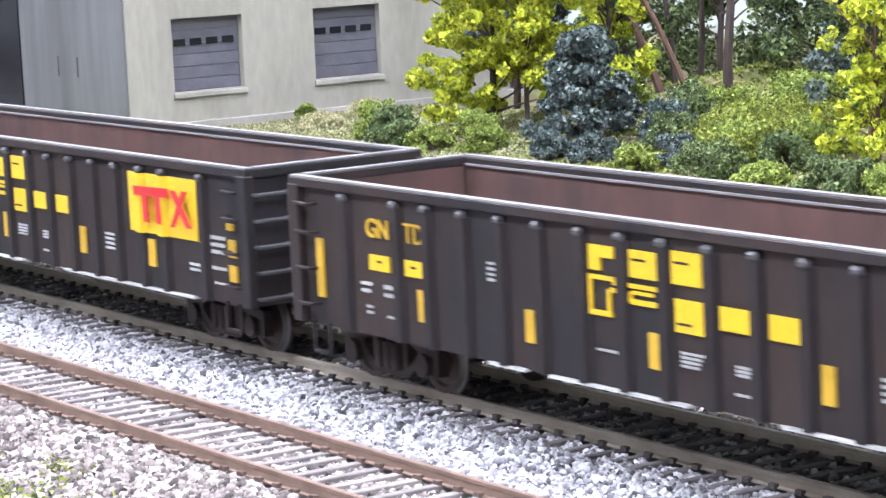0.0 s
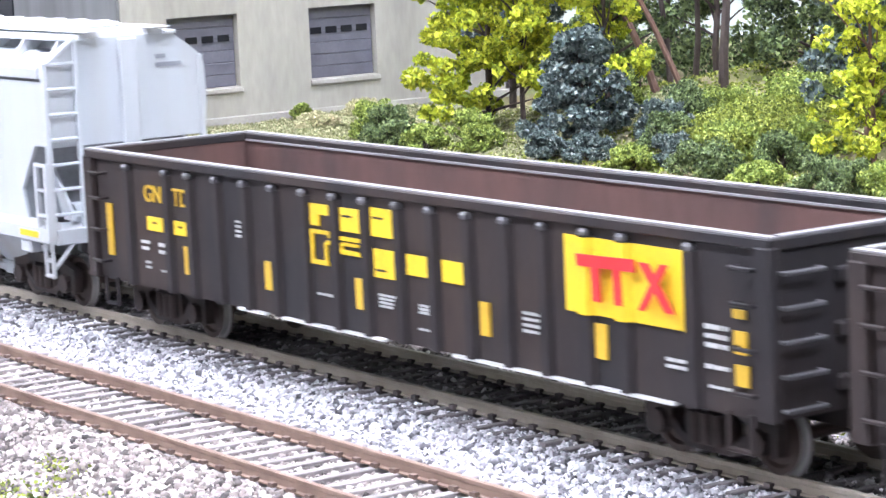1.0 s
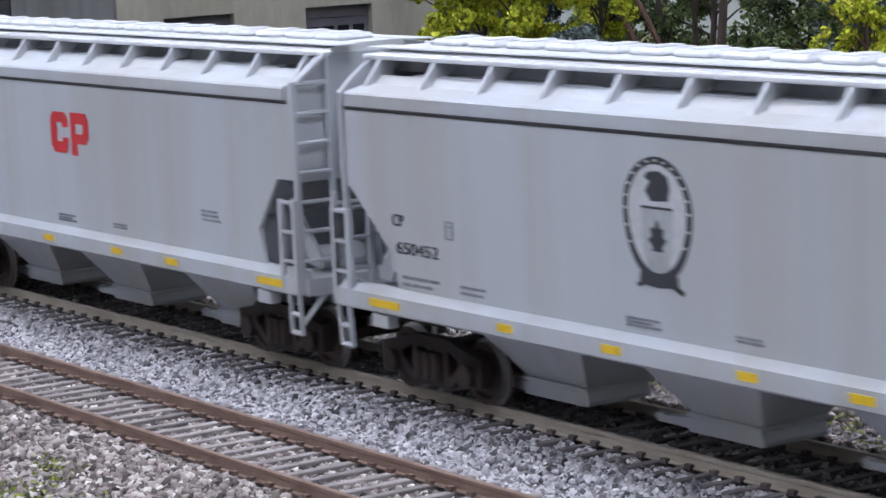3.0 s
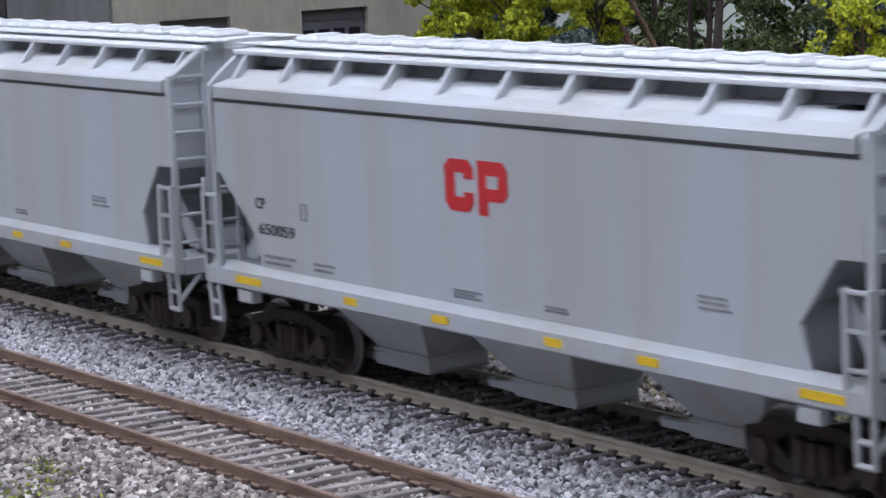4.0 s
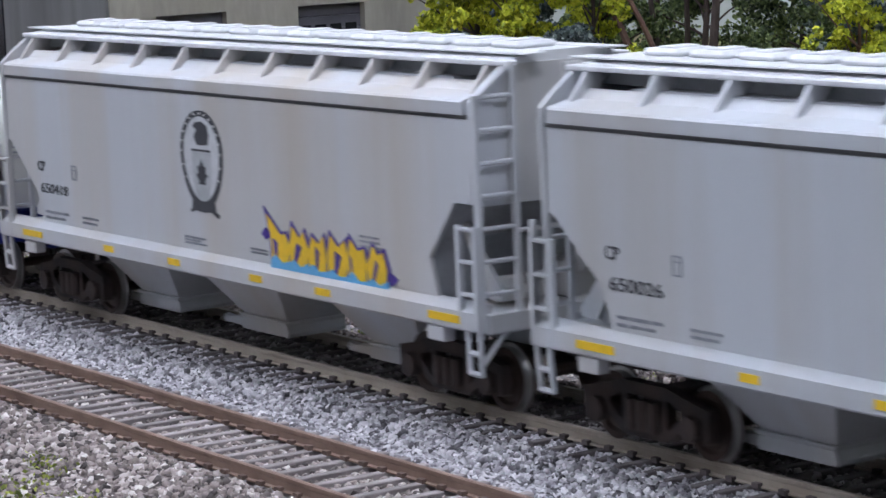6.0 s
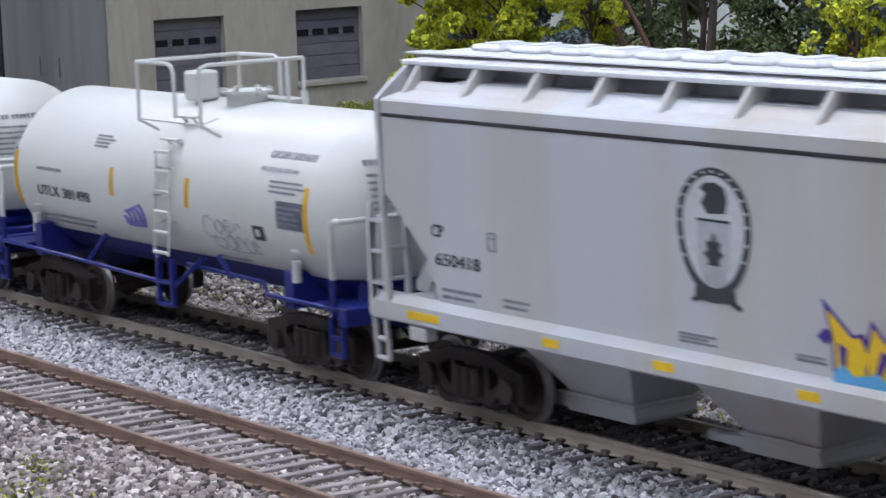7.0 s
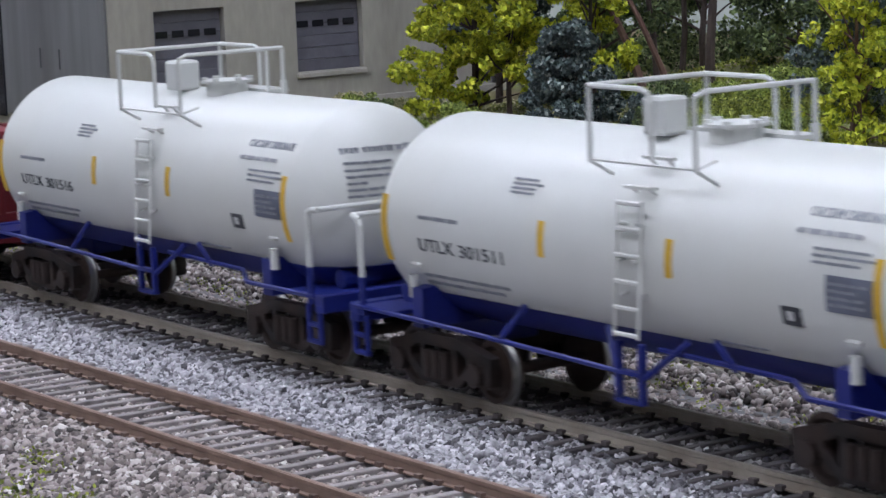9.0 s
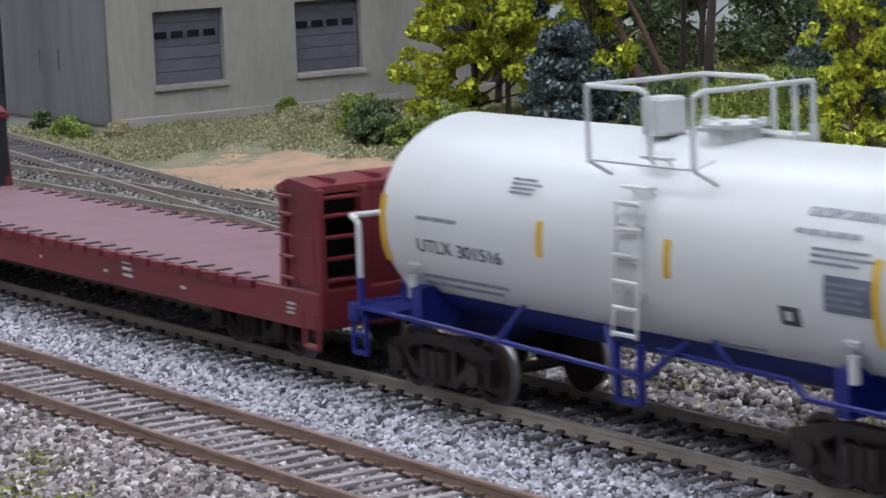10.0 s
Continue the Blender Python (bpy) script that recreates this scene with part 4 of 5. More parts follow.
def tank_car(x, label, digits, marks=False):
    c = thing("tank_car", P(x, 0, 0), label, "freight car", "white tank cars of the train")
    prof = [(-TLEN - 0.74, 0.05), (-TLEN - 0.71, 0.45), (-TLEN - 0.62, 0.80), (-TLEN - 0.45, 1.06), (-TLEN - 0.22, 1.25), (-TLEN, TR - 0.02), (-TLEN + 0.06, TR)]
    prof = prof + [(-w, r) for w, r in prof[::-1]]
    shell = lathe(B(), prof, 64)
    bmesh.ops.translate(shell, verts=shell.verts, vec=(0, 0, TZ))
    me = to_mesh("tank", shell, WHITE, True)
    part("tank", me, WHITE, c)
    # the blue lower belly: a slightly larger shell open above
    belly, n = B(), 26
    a0 = math.asin((1.43 - TZ) / TR)
    rows = []
    for w, r in prof:
        ring = []
        for i in range(n + 1):
            a = (math.pi - a0) + (math.pi + 2 * a0) * i / n
            z = math.sin(a) * r
            ring.append(belly.verts.new((w * 1.002, math.cos(a) * (r + 0.008), TZ + min(z * 1.006, 1.43 - TZ))))
        rows.append(ring)
    for p, q in zip(rows, rows[1:]):
        for i in range(n):
            belly.faces.new((p[i], p[i + 1], q[i + 1], q[i]))
    bmesh.ops.recalc_face_normals(belly, faces=belly.faces)
    part("belly", to_mesh("belly", belly, BLUE, True), BLUE, c, "deep blue lower part of the tank")
    for s in (-1, 1):
        part("end_sill", box(B(), s * 5.50, 0, 1.02, 0.22, 2.84, 0.26, 0.02), BLUE, c)
        part("stub_sill", box(B(), s * 4.6, 0, 0.88, 2.0, 0.55, 0.36, 0.03), BLUE, c)
        part("end_platform", box(B(), s * 5.05, 0, 1.10, 1.0, 2.80, 0.05), BLUE, c)
        cradle = B()
        prism(cradle, [(-1.36, 0.98), (1.36, 0.98), (1.36, 1.5), (1.15, 1.52), (0.8, 1.2), (-0.8, 1.2), (-1.15, 1.52), (-1.36, 1.5)], s * 4.02 - 0.12, s * 4.02 + 0.12)
        part("saddle", cradle, BLUE, c)
        part("saddle_cap", bar(B(), (s * 4.16, -1.30, 1.36), (s * 4.16, -1.30, 1.66), 0.07, 8), WHITE, c)
        for yy in (-1.40, 1.40):
            hr = B()
            pipe(hr, [(s * 5.28, yy, 1.50), (s * 5.28, yy, 2.22), (s * 5.31, yy, 2.29), (s * 5.38, yy, 2.32), (s * 5.5, yy * 0.97, 2.33)], 0.045, 8)
            part("rail_post", hr, WHITE, c)
            part("post_foot", bar(B(), (s * 5.28, yy, 1.0), (s * 5.28, yy, 1.52), 0.05, 8), BLUE, c)
            st = B()
            for a in (5.2, 5.5):
                bar(st, (s * a, yy, 1.0), (s * a, yy, 0.46), 0.045, 6)
            for z in (0.48, 0.72):
                bar(st, (s * 5.2, yy, z), (s * 5.5, yy, z), 0.04, 6)
            part("stirrup", st, BLUE, c)
        hr = B()
        pipe(hr, [(s * 5.5, -1.36, 2.33), (s * 5.5, 1.36, 2.33)], 0.04, 8)
        part("end_rail", hr, WHITE, c)
        gear = B()
        box(gear, s * 5.2, 0.7, 1.4, 0.4, 0.5, 0.5, 0.04)
        bar(gear, (s * 5.1, -0.8, 1.25), (s * 5.1, -0.2, 1.25), 0.15, 10)
        part("brake_gear", gear, BLUE, c)
        for yy in (-1.42, 1.42):
            run_ = B()
            pipe(run_, [(s * 5.4, yy, 1.12), (s * 3.2, yy, 1.08), (0.26, yy, 0.99)] if s < 0 else [(5.4, yy, 1.12), (3.5, yy * 0.98, 1.12), (3.1, yy * 0.86, 1.24), (0.7, yy * 0.80, 1.26)], 0.034, 6)
            part("side_pipe", run_, BLUE, c)
            for a in (2.1,):
                part("hanger", bar(B(), (s * a, yy * (1 if s < 0 else 0.82), 1.06 if s < 0 else 1.2), (s * (a - 0.3), yy * 0.86, 1.5), 0.045, 6), BLUE, c)
        truck(c, s * 4.03)
        coupler(c, s * 5.3, 0.69)
    for yy in (-1, 1):
        br = B()
        for a in (-0.22, 0.22):
            box(br, 0.50 + a, yy * 1.42, 1.0, 0.07, 0.08, 0.72)
        box(br, 0.50, yy * 1.42, 0.66, 0.5, 0.10, 0.05)
        box(br, 0.50, yy * 1.42, 1.0, 0.5, 0.10, 0.05)
        for a in (-1, 1):
            bar(br, (0.50 + a * 0.24, yy * 1.42, 0.95), (0.50 + a * 0.75, yy * 1.15, 1.42), 0.04, 6)
        part("ladder_step", br, BLUE, c)
    for a in (0.30, 0.74):
        part("ladder_stile", bar(B(), (a, -1.49, 1.42), (a, -1.37, 3.02), 0.022), WHITE, c)
    for i in range(6):
        yy, zz = -1.49 + 0.12 * i / 5.5, 1.46 + 0.305 * i
        part("ladder_rung", bar(B(), (0.30, yy, zz), (0.74, yy, zz), 0.03), WHITE, c)
    for i in range(5):
        an = math.radians(-16 + 17 * i)
        for a in (0.36, 0.68):
            bk = bar(B(), (a, -TR * math.cos(an), TZ + TR * math.sin(an)), (a, -(TR + 0.13) * math.cos(an), TZ + (TR + 0.13) * math.sin(an)), 0.022)
            part("ladder_bracket", bk, WHITE, c)
        if i > 2:
            yy, zz = -(TR + 0.12) * math.cos(an), TZ + (TR + 0.12) * math.sin(an)
            part("step_rung", box(B(), 0.52, yy, zz, 0.5, 0.10, 0.035), WHITE, c)
    # the platform and its rails on top
    plat = B()
    x0, x1, y0, y1, zt = -0.26, 1.66, -1.32, 0.48, 4.31
    box(plat, (x0 + x1) / 2, y1 - 0.1, 3.66, x1 - x0, 0.36, 0.06)
    for a in (x0, x1):
        box(plat, a, y1, 3.66, 0.08, 0.08, 0.30)
        bar(plat, (a, y0, 3.43), (a, -1.0, 3.24), 0.024, 6)
    part("walkway", plat, WHITE, c)
    for nm, pts in (("rail_post", [(x0, y0, 3.40), (x0, y0, zt)]), ("rail_post", [(x0, y1, 3.66), (x0, y1, zt)]), ("rail_post", [(x1, y1 - 0.28, 3.66), (x1, y1 - 0.28, zt)]),
                    ("guard_rail", [(x0, y0, zt), (x0 + 0.98, y0, zt), (x0 + 1.11, y0, zt - 0.05), (x0 + 1.15, y0, zt - 0.16), (x0 + 1.15, y0, 3.50)]), ("guard_rail", [(x0, y0, zt), (x0, y1, zt)]),
                    ("guard_rail", [(x0, y1, zt), (x1 - 0.84, y1, zt), (x1 - 0.72, y1, zt - 0.05), (x1 - 0.68, y1, zt - 0.16), (x1 - 0.68, y1, 3.66)]),
                    ("guard_rail", [(x1, y1, 3.66), (x1, y1, zt), (x1, y0 + 0.14, zt), (x1, y0, zt - 0.06), (x1, y0, 3.42)])):
        part(nm, pipe(B(), pts, 0.031, 8), WHITE, c)
    wire = B()
    pipe(wire, [(x0, y0, 3.44), (x1, y0, 3.44), (x1, y0 + 0.3, 3.52)], 0.015)
    part("toe_wire", wire, WHITE, c)
    part("dome_box", box(B(), -0.10, -0.30, 3.88, 0.40, 0.42, 0.46, 0.04), WHITE, c)
    valve = B()
    bar(valve, (0.95, -0.1, 3.60), (0.95, -0.1, 3.82), 0.32, 16)
    bar(valve, (0.95, -0.1, 3.80), (0.95, -0.1, 3.84), 0.40, 16)
    for k in range(6):
        an = k * math.pi / 3
        bar(valve, (0.95 + 0.34 * math.cos(an), -0.1 + 0.34 * math.sin(an), 3.78), (0.95 + 0.34 * math.cos(an), -0.1 + 0.34 * math.sin(an), 3.88), 0.06, 6)
    part("manway", valve, WHITE, c)
    part("vent_pipe", bar(B(), (-0.30, -0.2, 3.78), (0.0, -0.2, 3.78), 0.09, 8), WHITE, c)
    # markings
    for a, z0, z1 in ((-4.79, 1.80, 2.68), (4.50, 1.79, 2.72), (-1.33, 2.18, 2.62), (1.11, 2.18, 2.62)):
        on_tank(c, "reflector", AMBER, a, a + 0.12, z0, z1)
    number(c, "UTLX", INK, -3.94, TZ - 0.30, 0.76, 0.17, 0, (TZ, TR))
    number(c, digits, INK, -3.04, TZ - 0.31, 0.95, 0.17, 0, (TZ, TR))
    tank_print(c, PALEINK, -3.92, 2.39, 0.90, 0.11, 1, 3)
    tank_print(c, PALEINK, -4.02, 1.52, 1.9, 0.20, 2, 4)
    tank_print(c, PALEINK, -2.02, 2.88, 0.60, 0.21, 4, 5)
    number(c, "CALCIUM CARBONATE", PALEINK, 3.32, TZ + 0.80, 1.22, 0.12, 0, (TZ, TR))
    tank_print(c, FAINTINK, 3.22, 2.84, 1.36, 0.13, 1, 6)
    tank_print(c, PALEINK, 3.55, 2.57, 0.95, 0.21, 3, 7)
    on_tank(c, "placard", PLACARD, 3.78, 4.50, 2.10, 2.49)
    tank_print(c, PALEINK, 3.82, 2.14, 0.62, 0.3, 4, 8)
    on_tank(c, "placard", INK, 3.05, 3.36, 1.87, 2.08)
    on_tank(c, "card", CHALK, 3.14, 3.24, 1.93, 2.03, 0.02)
    tank_print(c, PALEINK, 1.6, 1.47, 1.1, 0.04, 1, 9)
    for a in (-4.24, 4.02):
        on_tank(c, "weld_pad", WHITE, a, a + 0.22, 1.78, 1.82, 0.06)
    # writing on the head at the right-hand end
    hd = B()
    rng = random.Random(3)
    for i, (w, z) in enumerate(((1.05, 3.06), (0.70, 2.89), (0.66, 2.79), (0.84, 2.70), (0.30, 2.61), (0.70, 2.52), (0.62, 2.43))):
        for a, b, up, tall in letters(rng, w, 0.09 if i == 0 else 0.045):
            yy = -0.75 + a + b / 2
            d = math.hypot(yy, z - TZ)
            xx = float(np.interp(d, [r for w_, r in prof[:7]], [-w_ for w_, r in prof[:7]]))
            box(hd, xx, yy, z + up, 0.07, b, tall)
    part("stencil", hd, PALEINK, c)
    if marks:
        tag = B()
        for k in range(4):
            tank_line(tag, arc(-0.86 + 0.15 * k, 1.86 + 0.02 * k, 0.10, 0.11 + 0.02 * k, 200, 470), 0.030)
        tank_line(tag, [(-0.98, 1.88), (-0.72, 1.74), (-0.42, 1.80), (-0.44, 1.98)], 0.030)
        part("spray_tag", tag, VIOLET, c, "small violet spray tag")
        tag = B()
        for cx, cz, rx, rz, a0, a1 in ((1.75, 1.95, 0.17, 0.17, 40, 320), (2.05, 1.97, 0.12, 0.10, 0, 360), (2.32, 2.0, 0.10, 0.10, 30, 330), (2.30, 2.0, 0.10, 0.0, 0, 180), (2.60, 1.98, 0.09, 0.08, 20, 200),
                                       (1.98, 1.73, 0.16, 0.08, 0, 360), (2.30, 1.75, 0.10, 0.11, 200, 520), (2.56, 1.74, 0.10, 0.12, 0, 270), (2.82, 1.75, 0.11, 0.11, 90, 400), (3.0, 1.74, 0.07, 0.10, 0, 300)):
            tank_line(tag, arc(cx, cz, rx, rz, a0, a1), 0.018)
        tank_line(tag, [(1.9, 1.64), (2.4, 1.62), (3.08, 1.64)], 0.014)
        part("pencil_tag", tag, FAINTINK, c, "faint grey outlined scrawl")
    CARS.append((c, x))
    return c


# -- bulkhead flat car --
def flat_car(x, label):
    c = thing("bulkhead_flat_car", P(x, 0, 0), label, "freight car")
    L = 8.55
    part("deck", box(B(), 0, 0, 1.17, 2 * L - 0.1, 2.86, 0.07), DECK, c, "dusty reddish deck")
    for s in (-1, 1):
        part("side_sill", box(B(), 0, s * 1.44, 0.92, 2 * L, 0.10, 0.52, 0.015), MAROON, c)
        pk = to_mesh("stake_pocket", box(B(), 0, 0, 1.15, 0.30, 0.10, 0.12, 0.01), MAROON)
        cl = to_mesh("deck_cleat", box(B(), 0, 0, 1.215, 0.06, 0.26, 0.02), MESHBLACK)
        for k in range(26):
            part("stake_pocket", pk, MAROON, c, at=P(-6.6 + 0.53 * k, s * 1.50, 0))
            part("deck_cleat", cl, MESHBLACK, c, at=P(-6.6 + 0.53 * k, s * 1.30, 0))
    part("centre_sill", box(B(), 0, 0, 0.85, 2 * L - 0.4, 0.7, 0.5), MAROON, c)
    for s in (-1, 1):
        post = B()
        for yy in (-1.36, -0.62, 0.0, 0.62, 1.36):
            prism(post, [(s * 7.42, 1.2), (s * 7.60, 2.62), (s * 8.36, 2.62), (s * 8.46, 1.2)], yy - 0.07, yy + 0.07, "y") if abs(yy) > 1 else box(post, s * 8.36, yy, 1.9, 0.14, 0.12, 1.44)
        part("bulkhead_frame", post, MAROON, c)
        part("bulkhead_face", box(B(), s * 7.48, 0, 1.92, 0.07, 2.78, 1.42), MESHBLACK, c, "dark timber-lined bulkhead face")
        top = B()
        prism(top, [(s * 7.44, 2.60), (s * 7.80, 2.74), (s * 8.50, 2.66), (s * 8.50, 2.56), (s * 7.44, 2.52)], -1.45, 1.45, "y")
        part("bulkhead_cap", top, MAROON, c)
        for yy in (-1.1, -0.35, 0.35, 1.1):
            part("cap_rib", box(B(), s * 8.15, yy, 2.72, 0.62, 0.05, 0.06), MAROON, c)
        for yy in (-1.05, 0.95):
            part("bulkhead_panel", box(B(), s * 8.42, yy + 0.55 * (1 if yy > 0 else 1), 1.9, 0.05, 0.5, 1.3, 0.01), MAROON, c)
        part("end_plate", box(B(), s * 8.52, 0, 0.95, 0.10, 2.9, 0.55, 0.02), MAROON, c)
        part("end_deck", box(B(), s * 8.2, 0, 1.2, 0.6, 2.86, 0.06), MAROON, c)
        for z in (1.35, 1.65, 1.95, 2.25, 2.5):
            part("side_rung", bar(B(), (s * 7.58, -1.50, z), (s * 7.98, -1.50, z), 0.026), MAROON, c)
            part("end_rung", bar(B(), (s * 8.54, -1.40, z), (s * 8.54, -0.70, z), 0.03), MAROON, c)
        for yy in (-1.40, -0.70, 0.70, 1.40):
            part("end_post", box(B(), s * 8.50, yy, 1.68, 0.14, 0.11, 1.90, 0.015), MAROON, c)
        part("end_panel", box(B(), s * 8.46, 0.0, 1.88, 0.05, 1.30, 1.36, 0.01), MAROON, c)
        side = B()
        box(side, s * 7.62, -1.44, 1.9, 0.12, 0.06, 1.4)
        box(side, s * 8.2, -1.44, 1.6, 0.45, 0.05, 0.7)
        part("bulkhead_side", side, MAROON, c)
        st = B()
        for a in (8.1, 8.45):
            bar(st, (s * a, -1.46, 0.9), (s * a, -1.46, 0.40), 0.05, 4)
        bar(st, (s * 8.1, -1.46, 0.42), (s * 8.45, -1.46, 0.42), 0.05, 4)
        part("stirrup", st, MAROON, c)
        truck(c, s * 5.9)
        coupler(c, s * 8.4, 0.62)
    for i, (a, w, h) in enumerate(((7.7, 0.2, 0.2), (4.6, 0.14, 0.1), (2.75, 0.30, 0.3), (2.1, 0.12, 0.1), (-0.2, 0.12, 0.1), (-1.9, 0.12, 0.1))):
        small_print(c, CHALK, a, 0.82, w, h, -1.495, 3 if h > 0.15 else 1, 90 + i)
    CARS.append((c, x))
    return c


gondola(4.03, "empty black gondola with yellow markings and rusty inside")
gondola(-13.69, "empty black gondola with a yellow and red emblem panel")
hopper(-30.28, "pale grey covered hopper with a dark oval emblem", GREY, "oval", "650452")
hopper(-45.28, "pale grey covered hopper with bold red shapes", GREY, "red", "650059")
hopper(-60.26, "pale grey covered hopper with bold red shapes", GREY, "red", "650026")
hopper(-75.42, "dusty grey covered hopper with oval emblem and spray paint", WORN, "oval", "650418", True)
tank_car(-88.95, "white tank car with blue belly and faint spray marks", "301498", True)
tank_car(-100.97, "white tank car with deep blue belly and underframe", "301511")
tank_car(-112.87, "white tank car with deep blue belly and underframe", "301516")
flat_car(-127.65, "empty oxide-red bulkhead flat car with dusty deck")


# ---- the concrete building beside the line ----
def building():
    b = thing("concrete_building", P(-40.5, 14.55, 0), "streaked beige concrete industrial building with slate shutters", "building")
    # front wall in the plane x = 0, running away from the line, with two openings
    wins = ((1.49, 3.85), (6.32, 8.70))
    H, L, T = 7.0, 14.0, 0.5
    z0, z1 = 1.03, 3.18
    ys = [0.0, wins[0][0], wins[0][1], wins[1][0], wins[1][1], L]
    for i in range(5):
        a, c = ys[i], ys[i + 1]
        if i % 2 == 0:
            part("wall_section", box(B(), -T / 2, (a + c) / 2, (H - 0.5) / 2, T, c - a, H + 0.5), CONCRETE, b)
        else:
            part("wall_section", box(B(), -T / 2, (a + c) / 2, (z0 - 0.5) / 2, T, c - a, z0 + 0.5), CONCRETE, b)
            part("wall_section", box(B(), -T / 2, (a + c) / 2, (z1 + H) / 2, T, c - a, H - z1), CONCRETE, b)
    part("foundation", box(B(), 0.06, L / 2, -0.1, 0.12, L, 0.5, 0.02), SILL, b, "pale concrete foundation strip")
    for a, c in wins:
        w = part("window", box(B(), -0.32, (a + c) / 2, (z0 + z1) / 2, 0.06, c - a, z1 - z0), SHUTTER, b, "slate-coloured shutter with a row of small panes")
        for k in range(6):
            part("shutter_panel", box(B(), -0.25, (a + c) / 2, z0 + (k + 0.5) * (z1 - z0) / 6, 0.08, c - a - 0.06, (z1 - z0) / 6 - 0.010, 0.016), SHUTTER, w)
        for k in range(4):
            part("pane", box(B(), -0.20, a + (c - a) * (k + 0.62) / 4.35, z0 + (z1 - z0) * 0.67, 0.05, (c - a) * 0.16, 0.20), PANE, w)
        part("sill", box(B(), 0.04, (a + c) / 2, z0 - 0.10, 0.08, c - a + 0.12, 0.16, 0.02), SILL, w, "pale concrete sill")
    # side wall along the line, clad in streaked metal
    side = B()
    box(side, -12.3, 0.25, (H - 0.5) / 2, 23.4, 0.5, H + 0.5)
    part("side_wall", side, CONCRETE, b)
    part("cladding", box(B(), -12.0, -0.04, H / 2, 23.9, 0.08, H), METALWALL, b, "streaked grey metal cladding")
    # Two faint rust marks on the cladding, built as thin bars.
    for a in (-3.1, -4.4):
        part("rust_mark", bar(B(), (a, -0.09, 1.5), (a, -0.09, 2.1), 0.03, 8), SEAM, b, "short dark rust mark built as a thin bar")
    part("dark_doorway", box(B(), -8.6, -0.10, 2.0, 3.2, 0.06, 4.2, 0.02), PANE, b)
    back = B()
    box(back, -12, L - 0.25, (H - 0.5) / 2, 24, 0.5, H + 0.5)
    box(back, -23.75, L / 2, (H - 0.5) / 2, 0.5, L - 1.0, H + 0.5)
    part("rear_wall", back, CONCRETE, b)
    part("roof", box(B(), -12, L / 2, H + 0.12, 24.6, L + 0.6, 0.24, 0.04), SILL, b)


building()


# ---- trees and bushes ----
def flakes(rng, centres, n, size, cup=0.3):
    """Leaf flakes round several clump centres: (x, y, z, radius across, radius up)."""
    c = np.array(centres, float)
    w = (c[:, 3] ** 2 * c[:, 4])
    idx = rng.choice(len(c), n, p=w / w.sum())
    d = rng.normal(size=(n, 3))
    d /= np.linalg.norm(d, axis=1)[:, None]
    rad = rng.uniform(0.35, 1.08, n) ** 0.6
    pos = c[idx, :3] + d * rad[:, None] * np.stack([c[idx, 3], c[idx, 3], c[idx, 4]], 1)
    leaf = np.array([(-1, 0, 0), (0, -0.62, cup), (1, 0, 0), (0, 0.62, cup)], float) * 0.5
    v = leaf[None] * (size * rng.uniform(0.6, 1.35, n))[:, None, None]
    v = np.einsum("nij,nkj->nki", turns(rng, n), v) + pos[:, None, :]
    f = (np.array([(0, 1, 2), (0, 2, 3)])[None] + 4 * np.arange(n)[:, None, None]).reshape(-1, 3)
    return v.reshape(-1, 3), f


def limb(bm, a, b, r0, r1, bend, rng, n=5):
    a, b = Vector(a), Vector(b)
    pts = [a.lerp(b, i / n) + Vector((rng.uniform(-1, 1), rng.uniform(-1, 1), 0)) * bend * math.sin(math.pi * i / n) for i in range(n + 1)]
    for i in range(n):
        p, q = pts[i], pts[i + 1]
        d = q - p
        m = Matrix.Translation((p + q) / 2) @ d.to_track_quat("Z", "Y").to_matrix().to_4x4()
        bmesh.ops.create_cone(bm, cap_ends=True, segments=7, radius1=r0 + (r1 - r0) * i / n, radius2=r0 + (r1 - r0) * (i + 1) / n, depth=d.length * 1.04, matrix=m)
    return pts


def tree(name, x, y, top, trunk_r, clumps, n, size, leaf, bark, label, seed, lean=(0, 0)):
    """A tapered trunk, a limb to each clump and a crown of leaf flakes. clumps: (dx, dy, z, across, up)."""
    rng, r2 = np.random.default_rng(seed), random.Random(seed)
    g = height(x, y)
    t = thing(name, P(x, y, g), label, "tree" if "tree" in name else "bush")
    bm = B()
    tip = Vector((lean[0], lean[1], top))
    limb(bm, (0, 0, -0.1), tip, trunk_r, trunk_r * 0.35, 0.12, r2)
    for dx, dy, z, a, u in clumps[::max(1, len(clumps) // 13)]:
        base = tip * min(0.9, max(0.08, (z - 0.5) / max(top, 0.1) * 0.8))
        limb(bm, base, (dx, dy, z), trunk_r * 0.4, trunk_r * 0.12, 0.10, r2, 3)
    part("trunk", bm, bark, t)
    if n:
        v, f = flakes(rng, clumps, n, size)
        part("crown", arrays("crown", v, f, leaf), leaf, t)
    return t


def cluster(seed, n, wide, z0, z1, r, flat=0.8, taper=0.3):
    rng = random.Random(seed)
    out = []
    for i in range(n):
        z = z0 + (z1 - z0) * (i + rng.random()) / n
        w = wide * (1 - taper * (z - z0) / max(0.01, z1 - z0))
        a, d = rng.uniform(0, 6.283), w * math.sqrt(rng.random())
        q = r * rng.uniform(0.65, 1.3)
        out.append((d * math.cos(a), d * math.sin(a), z, q, q * flat))
    return out


def bush(x, y, wide, tall, leaf, label, seed, n=5200, size=0.085):
    return tree("bush", x, y, tall * 0.6, 0.05, cluster(seed, 34, wide * 0.86, 0.10 * tall, tall * 0.88, wide * 0.20, 0.8, 0.5), n, size, leaf, BARK, label, seed)


